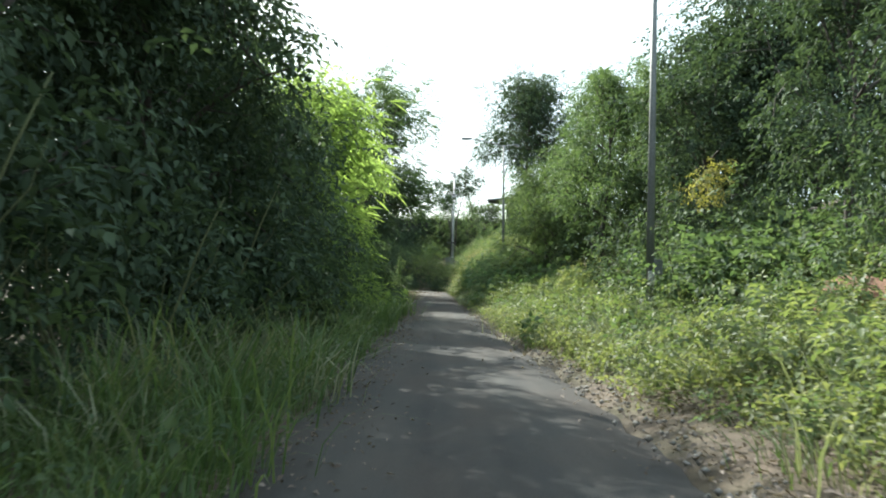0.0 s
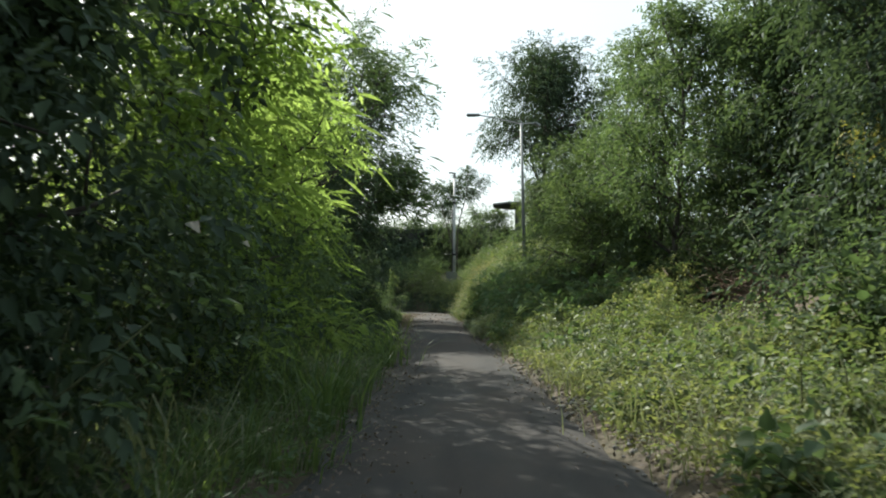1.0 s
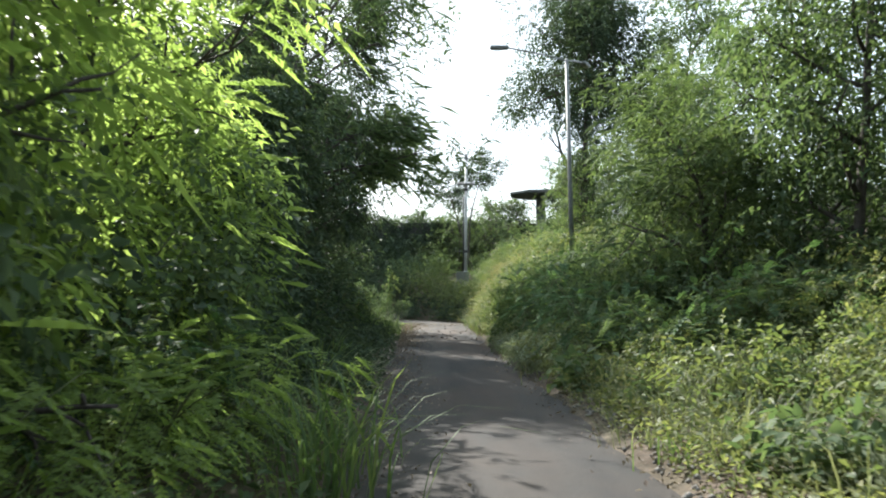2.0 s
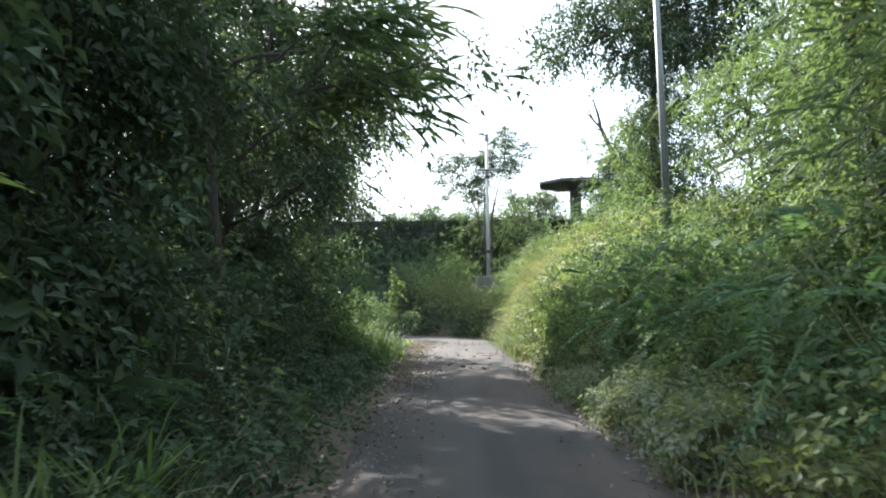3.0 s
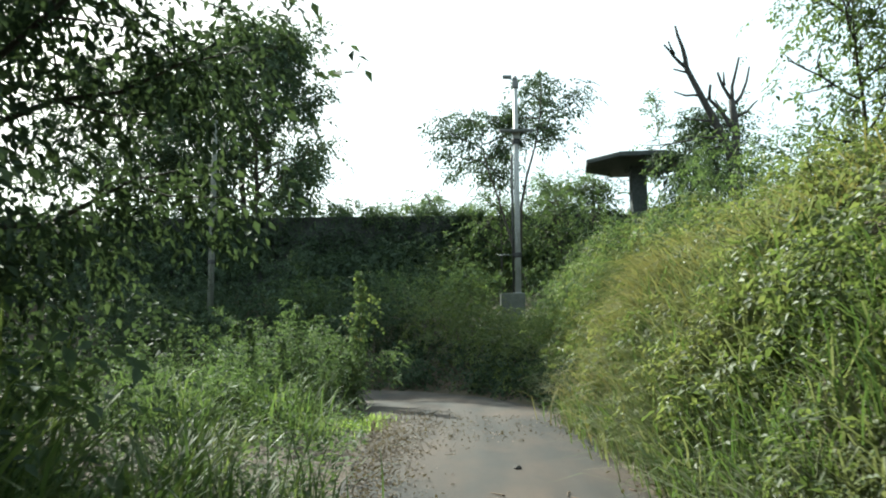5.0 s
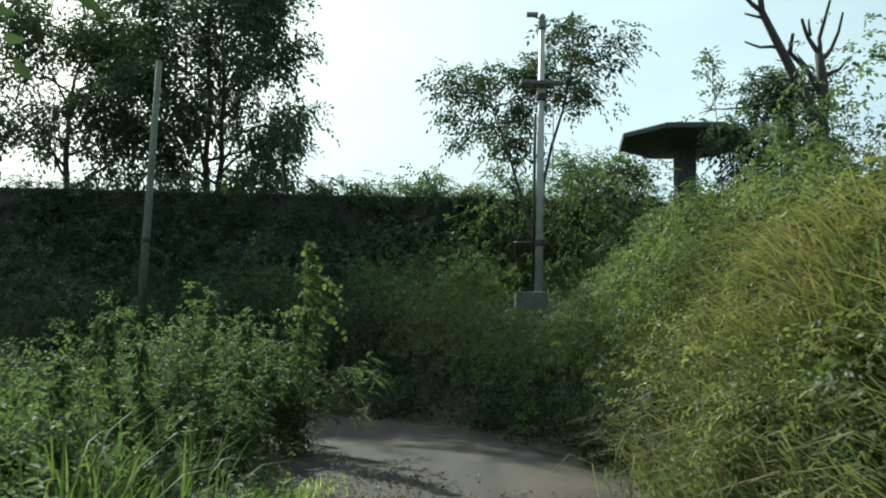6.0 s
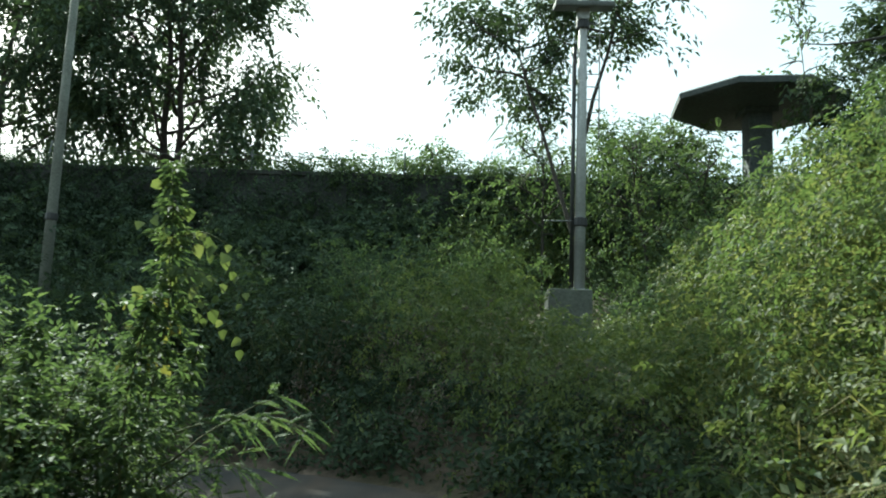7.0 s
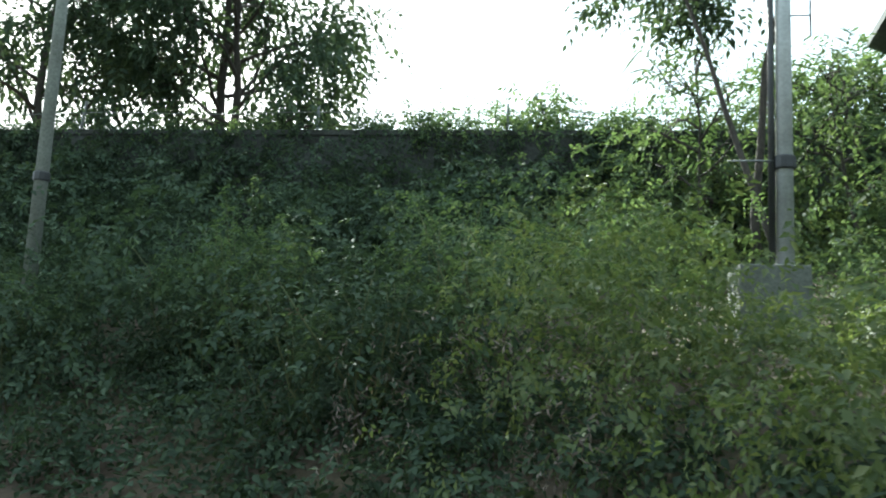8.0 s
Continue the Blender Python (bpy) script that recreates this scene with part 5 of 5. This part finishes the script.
thicket("undergrowth", "tangled green undergrowth between the trees of the bank", *heaps(150, np.where(np.hypot(x - 7.4, y - 33) < 2.8, x + 3.4, x), y, 0.8, 1.7, 307, 0.5, 1.2), 220, 0.16, LEAF_MID, 308)
x, y, s = q.uniform(9.0, 14.5, 56), q.uniform(24, 46, 56), q.uniform(1.3, 2.1, 56)
thicket("undergrowth", "dense dark foliage behind the trees of the bank", np.stack([x, y, ground_z(x, y) + 0.8 + 4.6 * q.random(56)], 1), np.stack([s, s, s], 1), 330, 0.2, LEAF_DARK, 334)
up = np.linspace(0.3, 7.2, 20)
s = q.uniform(0.6, 0.95, 20)
thicket("creeper", "dark creepers wrapped thickly round the trunk of the tall tree", np.stack([5.8 + q.uniform(-0.35, 0.35, 20), 59.8 + q.uniform(-0.35, 0.35, 20), ground_z(5.8, 59.8) + up], 1), np.stack([s, s, s * 1.2], 1), 420, 0.13, LEAF_DARK, 339)
# weeds of the bank, higher towards the trees
for n, mat_, pal, seed in ((46, LEAF_WEED, "tall sunlit yellow-green weeds climbing the bank", 340), (40, LEAF_CREEPER, "tall leafy weeds and creepers climbing the bank", 341), (22, LEAF_MID, "tall green weeds climbing the bank", 342)):
    g = np.random.default_rng(seed)
    y, back = g.uniform(12, 46, n), g.random(n)
    x = right_edge(y) + 1.6 + 4.0 * back
    size = (0.28 + 0.3 * back) * g.uniform(0.8, 1.25, n)
    C, R = np.stack([x, y, ground_z(x, y) + 0.3 + 0.55 * back * (size > 0.3)], 1), np.stack([size, size, size * g.uniform(1.2, 2.0, n)], 1)
    ok = (y > 33.5) | (x < 0.38 * (y - 12) - 1.6)
    thicket("undergrowth", pal, C[ok], R[ok], 330, 0.085, mat_, seed + 10, shape=0.45)
# lane-edge weeds, paled in colour to carry the sheen of the sky
y = q.uniform(39.5, 49.5, 96)
x = right_edge(y) + 0.15 + 0.95 * q.random(96)
thicket("undergrowth", "pale olive weeds drooping to the lane, sky sheen in leaf colour", *heaps(96, x, y, 0.2, 0.38, 343, 0.5, 1.0), 240, 0.1, LEAF_PALE_SHEEN, 344, shape=0.4)
# bushes and creepers piled up where the hill meets the far bank
for n, mat_, pal, seed in ((36, LEAF_CREEPER, "creeper-covered bushes piled against the end of the hill", 349), (18, LEAF_MID, "green bushes piled against the end of the hill", 350), (32, LEAF_WEED, "sunlit weeds over the bushes at the end of the hill", 351)):
    g = np.random.default_rng(seed)
    x, y = g.uniform(1.5, 5.6, n), g.uniform(69.5, 75.5, n)
    low, top = ground_z(x, y), np.interp(x, [1.0, 1.5, 2.4, 3.5, 5.6], [1.9, 3.0, 4.9, 5.7, 6.2])
    size = g.uniform(0.4, 0.75, n)
    z = np.maximum(low + 0.3, low + (top - size - low) * g.uniform(0.35, 1.0, n) ** 0.6)
    thicket("undergrowth", pal, np.stack([x, y, z], 1), np.stack([size, size, size * g.uniform(0.9, 1.4, n)], 1), 420, 0.085, mat_, seed + 10)
x, y, s = q.uniform(-14, -8.5, 46), q.uniform(49, 62, 46), q.uniform(1.2, 1.9, 46)
thicket("undergrowth", "dense dark foliage behind the trees of the shaded side", np.stack([x, y, ground_z(x, y) + 0.6 + 4.2 * q.random(46)], 1), np.stack([s, s, s], 1), 300, 0.2, LEAF_DARK, 352)
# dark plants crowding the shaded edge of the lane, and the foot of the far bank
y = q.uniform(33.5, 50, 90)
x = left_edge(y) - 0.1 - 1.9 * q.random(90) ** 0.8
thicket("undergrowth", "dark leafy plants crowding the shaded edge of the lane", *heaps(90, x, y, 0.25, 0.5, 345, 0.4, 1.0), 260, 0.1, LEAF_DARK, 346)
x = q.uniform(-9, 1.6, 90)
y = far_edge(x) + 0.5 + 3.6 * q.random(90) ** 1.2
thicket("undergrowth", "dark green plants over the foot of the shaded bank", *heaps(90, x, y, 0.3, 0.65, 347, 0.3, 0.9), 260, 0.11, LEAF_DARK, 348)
y = q.uniform(11, 45, 74)
x = right_edge(y) + q.uniform(3.6, 6.0, 74)
ok = ~((y > 26) & (y < 35) & (x > 4.2))
C, R = heaps(ok.sum(), x[ok], y[ok], 0.55, 1.05, 335, 0.5, 1.1)
k = np.random.default_rng(336).random(len(C)) < 0.5
thicket("undergrowth", "creepers draped over the bushes of the bank", C[k], R[k], 420, 0.115, LEAF_CREEPER, 337, shape=0.6)
thicket("undergrowth", "leafy green bushes at the back of the weeds", C[~k], R[~k], 420, 0.115, LEAF_MID, 338, shape=0.55)
g = np.random.default_rng(431)
x = np.concatenate([g.uniform(-0.9, 3.2, 60), g.uniform(-2.6, -0.5, 14)])
y = far_edge(x) + 0.9 + np.maximum(78.5 - far_edge(x) - 0.9, 0.2) * g.random(74)
top = np.where(x > -0.5, 2.4 + (y - 68) * 0.107, 3.3 + (y - 72) * 0.2)
gz = ground_z(x, y)
h = np.maximum(top - gz, 0.3)
# lighter leaf colour puts the sunlight into these bushes
thicket("undergrowth", "sunlit bushes and weeds on the slope below the plinth", np.stack([x, y, gz + 0.25 * h], 1), np.stack([0.45 + 0.2 * h, 0.45 + 0.2 * h, 0.72 * h], 1), 520, 0.085, LEAF_CREEPER, 432)
x, y = g.uniform(1.4, 3.2, 30), g.uniform(68.2, 73.6, 30)
gz = ground_z(x, y)
h = np.maximum(g.uniform(3.9, 4.6, 30) - gz, 0.5)
thicket("undergrowth", "yellow-green weeds at the end of the hill", np.stack([x, y, gz + 0.3 * h], 1), np.stack([0.4 + 0.15 * h, 0.4 + 0.15 * h, 0.7 * h], 1), 640, 0.066, LEAF_BANK, 435, shape=0.45)
y = g.uniform(58, 68, 26)
x = right_edge(y) + g.uniform(0.3, 1.0, 26)
thicket("undergrowth", "golden-green weeds along the sunny foot of the hill", *heaps(26, x, y, 0.3, 0.55, 436, 0.5, 1.3), 380, 0.08, LEAF_WEED, 437, shape=0.4)
x = g.uniform(-4.2, -1.0, 22)
y = far_edge(x) + g.uniform(0.6, 3.0, 22)
thicket("undergrowth", "dry brown weeds on the shaded bank", *heaps(22, x, y, 0.35, 0.8, 433, 0.9, 1.3), 70, 0.085, LEAF_DRY, 434, shape=0.26)
x = np.concatenate([q.uniform(1.6, 7.5, 30), [-1.15, -1.25, 1.45, 1.9, 1.7, 1.95, -1.6]])
y = np.concatenate([q.uniform(75, 85, 30), [78.7, 77.9, 77.6, 77.7, 78.3, 79.3, 79.1]])
thicket("undergrowth", "green bushes on the slope beside the plinth", *heaps(37, x, y, 0.4, 0.75, 318, 0.15, 0.9), 620, 0.082, LEAF_MID, 319)
y = q.uniform(51, 76, 300)
x = right_edge(y) + 0.75 + 9.0 * q.random(300) ** 1.25
C, R = heaps(300, x, y, 0.35, 0.72, 309, 0.08, 0.8)
k = np.random.default_rng(330).random(300) < 0.55
thicket("undergrowth", "sunlit yellow-green creepers heaped over the hill", C[k], R[k], 400, 0.1, LEAF_WEED, 310, shape=0.58)
thicket("undergrowth", "green leafy creepers heaped over the hill", C[~k], R[~k], 400, 0.105, LEAF_CREEPER, 331, shape=0.62)
y = q.uniform(39.5, 50.0, 52)
x = right_edge(y) + np.where(y < 46, 1.55, 0.8) + q.uniform(0.0, 2.5, 52)
C, R = heaps(52, x, y, 0.55, 1.0, 332, 0.6, 1.1)
C[:, 2] += 0.7 * q.random(52) * np.clip(x - 1.4, 0, 1.6)
thicket("undergrowth", "dense green bushes at the foot of the bank", C, R, 620, 0.1, LEAF_MID, 333)


def bank_points(n, y0, y1, d0, d1, seed):
    r = np.random.default_rng(seed)
    y = r.uniform(y0, y1, n)
    x = right_edge(y) + d0 + (d1 - d0) * r.random(n) ** 0.8
    return np.stack([x, y, ground_z(x, y) + lump(x, y, 1.3, 0.16)], 1)


cover("creeper_cover", "low sunlit creepers and weeds over the bank", np.concatenate([bank_points(30000, 8, 48, 0.4, 5.5, 201), bank_points(4200, 4, 8, 0.85, 5.5, 227)]), (-0.3, 0, 1), 0.095, LEAF_CREEPER, 202, 0.55, shape=0.58)
edge = np.concatenate([bank_points(24000, 15, 50, 0.1, 1.4, 221), bank_points(8000, 8, 15, 0.22, 1.8, 225), bank_points(3600, 4, 8, 0.65, 2.2, 226)])
cover("creeper_cover", "creeping weeds along the edge of the lane", edge, (-0.2, 0, 1), 0.08, LEAF_WEED, 222, 0.3)
cover("creeper_cover", "creeping weeds along the foot of the hill", bank_points(22000, 49, 69, 0.05, 1.6, 223), (-0.4, 0, 1), 0.075, LEAF_CREEPER, 224, 0.45)
cover("creeper_cover", "low sunlit creepers and weeds over the hill", bank_points(26000, 46, 72, 0.1, 6.0, 203), (-0.6, 0, 0.8), 0.09, LEAF_CREEPER, 204, 0.6)
r = np.random.default_rng(205)
x = r.uniform(-24, 6, 8000)
y = far_edge(x) + 0.2 + (WALL_Y - 0.2 - far_edge(x)) * r.random(8000) ** 1.5
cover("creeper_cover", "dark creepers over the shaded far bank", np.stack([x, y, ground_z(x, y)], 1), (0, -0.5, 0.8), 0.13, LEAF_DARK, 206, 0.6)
k = r.integers(1, len(FAR_LINE) - 1, 9000)
a, b = np.array(FAR_LINE)[k], np.array(FAR_LINE)[k + 1]
far_pts = a + (b - a) * r.random((9000, 1)) + unit(np.stack([b[:, 1] * 0 + a[:, 1] - b[:, 1], b[:, 0] - a[:, 0]], 1)) * (0.05 + 2.6 * r.random((9000, 1)) ** 1.3)
far_pts = far_pts[far_pts[:, 0] > -16]
cover("verge_cover", "low dark plants along the foot of the far bank", np.stack([far_pts[:, 0], far_pts[:, 1], ground_z(far_pts[:, 0], far_pts[:, 1])], 1), (0, -0.4, 1), 0.13, LEAF_DARK, 209, 0.5)
x = r.uniform(0.9, 9, 22000)
y = 69 + 17.5 * r.random(22000) ** 1.4
cover("creeper_cover", "green creepers over the slope beside the plinth", np.stack([x, y, ground_z(x, y)], 1)[(np.abs(x - 0.7) > 0.6) | (np.abs(y - 79.2) > 0.6)], (-0.3, -0.4, 0.9), 0.085, LEAF_MID, 210, 0.5)
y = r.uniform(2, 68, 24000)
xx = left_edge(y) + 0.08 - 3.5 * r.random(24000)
# stretch of verge whose leaves get a darker colour to paint in deep shade
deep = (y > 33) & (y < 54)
verge = np.stack([xx, y, ground_z(xx, y)], 1)
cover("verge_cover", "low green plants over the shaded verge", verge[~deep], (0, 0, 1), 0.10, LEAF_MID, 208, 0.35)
cover("verge_cover", "low verge plants, leaves coloured darker for the deep shade", verge[deep], (0, 0, 1), 0.10, LEAF_DARK, 207, 0.35)

# dry leaves strewn along the edges of the lane
def litter(n, seed, side):
    q = np.random.default_rng(seed)
    y = q.uniform(2, 66, n)
    if side > 0:
        x = right_edge(y) + q.normal(0.25, 0.35, n)
    else:
        y = np.where(q.random(n) < 0.55, q.uniform(47, 65, n), y)
        x = left_edge(y) + 0.1 + np.abs(q.normal(0, 0.4, n))
    z = np.maximum(ground_z(x, y), road_z(y)) + 0.03
    return np.stack([x, y, z], 1)


cover("leaf_litter", "dry fallen leaves along the edge of the lane", litter(4000, 211, 1), (0, 0, 1), 0.06, LEAF_DRY, 212, 0.03)
cover("leaf_litter", "dry fallen leaves along the edge of the lane", litter(7000, 213, -1), (0, 0, 1), 0.055, LEAF_DRY, 214, 0.03)
g = np.random.default_rng(215)
lx, ly = np.concatenate([g.normal(-2.0, 0.45, 900), g.normal(-0.6, 0.8, 300)]), np.concatenate([g.uniform(60, 66.5, 900), g.uniform(61.5, 65.5, 300)])
cover("leaf_litter", "dry brown leaves blown over the lane before the bend", np.stack([lx, ly, road_z(ly) + 0.04], 1), (0, 0, 1), 0.06, LEAF_DRY, 216, 0.03)
lx, ly = g.uniform(1.75, 3.1, 700), g.uniform(4, 9.5, 700)
cover("leaf_litter", "dry leaves and bits of twig on the bare soil", np.stack([lx, ly, ground_z(lx, ly) + 0.02], 1), (0, 0, 1), 0.06, LEAF_DRY, 217, 0.04)
thicket("undergrowth", "creepers climbing round the dead tree", [(8.4, 79.2, 8.6), (9.0, 79.3, 7.8), (7.6, 79.4, 8.2), (9.9, 79.2, 8.3)], [(0.9, 0.9, 1.0), (1.0, 0.9, 1.0), (0.9, 0.9, 0.9), (1.0, 0.9, 1.2)], 800, 0.10, LEAF_MID, 311)
thicket("undergrowth", "dark creepers grown over the foot of the tower", [(6.9 + 0.33 * k, 83.9 + 0.35 * math.sin(k * 1.9), 5.6 + 0.62 * (k % 7)) for k in range(9)] + [(7.6, 83.0, 9.4), (8.3, 82.9, 10.0), (9.0, 83.0, 10.6), (8.6, 82.9, 9.0)], [(0.85, 0.7, 0.85)] * 13, 520, 0.14, LEAF_DARK, 325)
thicket("undergrowth", "yellowing creepers hanging in the bank's shrubs", [(7.4, 22.3, 4.3), (6.9, 21.7, 3.9), (8.1, 27.5, 4.6)], [(0.55, 0.5, 0.5), (0.4, 0.4, 0.35), (0.5, 0.5, 0.45)], 420, 0.10, LEAF_YELLOW, 312)

# ---------------------------------------------------------------- small things
# a heap of dry cut branches on the bank
brush = thing("brush_pile", at_ground(7.9, 33.4, 25, 1.05, 0, -0.12), "heap of dry brown cut branches on the bank", "branches")
for i in range(90):
    d = unit(np.array([q.normal(0, 1), q.normal(0, 0.6), q.normal(0.05, 0.22)]))
    b = wander((q.normal(0, 0.55), q.normal(0, 0.4), 0.05 + 0.75 * q.random() ** 1.4), d, q.uniform(0.6, 1.7), 4, q, 0.12)
    b[:, 2] = np.maximum(b[:, 2], 0.0)
    part("branch", raw("branch", *tube(b, np.linspace(q.uniform(0.008, 0.017), 0.004, 5), 5), TWIG), brush)


def stone_mesh(seed, material):
    g = np.random.default_rng(seed)
    bm = bmesh.new()
    bmesh.ops.create_icosphere(bm, subdivisions=2, radius=1.0)
    a, b = g.uniform(0, 6, 3), g.uniform(1.5, 2.6, 3)
    for v in bm.verts:
        n = v.co.normalized()
        v.co = n * (0.78 + 0.22 * math.sin(n.x * b[0] + a[0]) * math.sin(n.y * b[1] + a[1]) + 0.14 * math.sin(n.z * 3.1 * b[2] + a[2]))
        v.co.z *= 0.6
    me = bpy.data.meshes.new("stone")
    bm.to_mesh(me)
    bm.free()
    me.materials.append(material)
    return me


STONES = [stone_mesh(k, STONE_DARK if k < 3 else STONE) for k in range(6)]


def lane_top(x, y):
    k = (x - float(left_edge(y))) / (float(right_edge(y)) - float(left_edge(y)))
    return float(road_z(y)) + 0.035 * math.sin(math.pi * min(1, max(0, k))) + 0.012 * math.sin(x * 2.1 + y * 0.7)


for x, y, s, k in ((-0.62, 51.9, 0.075, 0), (-0.45, 51.6, 0.05, 1), (-0.95, 52.4, 0.06, 2), (-0.9, 53.0, 0.05, 0), (-0.15, 51.7, 0.09, 1), (-0.12, 51.4, 0.055, 2), (-0.6, 54.5, 0.05, 1),
                   (0.1, 54.9, 0.05, 0), (-0.3, 55.6, 0.045, 3), (-0.75, 56.2, 0.06, 2), (0.35, 57.0, 0.05, 4), (-1.1, 50.6, 0.04, 5), (0.6, 52.2, 0.04, 4), (-0.5, 59.0, 0.06, 0)):
    ob = new("stone", STONES[k])
    ob.matrix_basis = pose(x, y, lane_top(x, y) + 0.25 * s, 0, 0, spin()) @ Matrix.Scale(s, 4)
    tagged(ob, "small dark broken stone lying on the lane" if k < 3 else "small grey broken stone lying on the lane", "stone", "stones on the lane")
for i in range(16):
    x, y = q.uniform(-1.2, 0.7), q.uniform(52, 58)
    z = lane_top(x, y) + 0.015
    a = q.uniform(0, 6.3)
    tw = wander((x, y, z), (math.cos(a), math.sin(a), 0), q.uniform(0.12, 0.4), 3, q, 0.15)
    tw[:, 2] = z
    tagged(new("twig", raw("twig", *tube(tw, (0.009, 0.008, 0.006, 0.004), 5), TWIG)), "thin dry brown twig lying on the lane", "twig", "twigs on the lane")
# a strip of broken stone and crumbled edge along the sunny side of the lane
pieces = []
for i in range(900):
    y = q.uniform(3, 50)
    x = float(right_edge(y)) + q.normal(0.18, 0.16)
    s = q.uniform(0.012, 0.042)
    o = np.array([(1, 0, 0), (-1, 0, 0), (0, 1, 0), (0, -1, 0), (0, 0, 0.8), (0, 0, -0.8)]) * q.uniform(0.6, 1.2, (6, 1)) * s
    v = o + np.array([x, y, max(float(ground_z(x, y)), float(road_z(y))) + 0.4 * s])
    pieces.append((v, np.array([(0, 2, 4), (2, 1, 4), (1, 3, 4), (3, 0, 4), (2, 0, 5), (1, 2, 5), (3, 1, 5), (0, 3, 5)])))
tagged(new("gravel", raw("gravel", *join(pieces), STONE)), "pale broken gravel along the crumbling edge of the lane", "gravel", kind="stuff")
# a patch of bright low grass where the verge rounds the bend
g = np.random.default_rng(401)
n = 700
P = np.stack([-3.0 + 0.28 * g.normal(0, 1, n), 64.4 + 0.7 * g.normal(0, 1, n), np.zeros(n)], 1)
P[:, 2] = np.maximum(ground_z(P[:, 0], P[:, 1]), road_z(P[:, 1])) - 0.01
V, F = blades(P, g.uniform(0, 6.3, n), g.uniform(0.08, 0.2, n), g.uniform(0.008, 0.016, n), g.uniform(0.2, 0.9, n), g)
tagged(new("verge_grass", raw("verge_grass", V, F, LEAF_LIME)), "patch of bright lime green low grass", "grass", kind="stuff")
thicket("undergrowth", "creepers climbing the tall tree on the bank", [(7.3 + 0.75 * math.sin(k * 2.1), 61.0 + 0.5 * math.cos(k * 2.1), 5.2 + 0.55 * k) for k in range(13)], [(1.1, 1.0, 0.95)] * 13, 900, 0.125, LEAF_DARK, 321)


def mound(name, label, x, y, size, seed, material):
    """A lumpy heap of earth."""
    g = np.random.default_rng(seed)
    bm = bmesh.new()
    bmesh.ops.create_icosphere(bm, subdivisions=4, radius=1.0)
    a = g.uniform(0, 6, 6)
    for v in bm.verts:
        n = v.co.normalized()
        k = 1 + 0.16 * math.sin(3 * n.x + a[0]) * math.sin(4 * n.y + a[1]) + 0.08 * math.sin(9 * n.x + a[2]) * math.sin(8 * n.z + a[3]) + 0.04 * math.sin(19 * n.y + a[4]) * math.sin(17 * n.x + a[5])
        v.co = Vector((n.x * size[0], n.y * size[1], n.z * size[2])) * k
    me = bpy.data.meshes.new(name)
    bm.to_mesh(me)
    bm.free()
    me.materials.append(material)
    ob = new(name, me)
    ob.matrix_basis = pose(x, y, float(ground_z(x, y)) + 0.1)
    return tagged(ob, label, "earth")


mound("earth_mound", "bare heap of red clay on the bank", 6.9, 13.2, (0.8, 1.3, 0.75), 402, SOIL_RED)
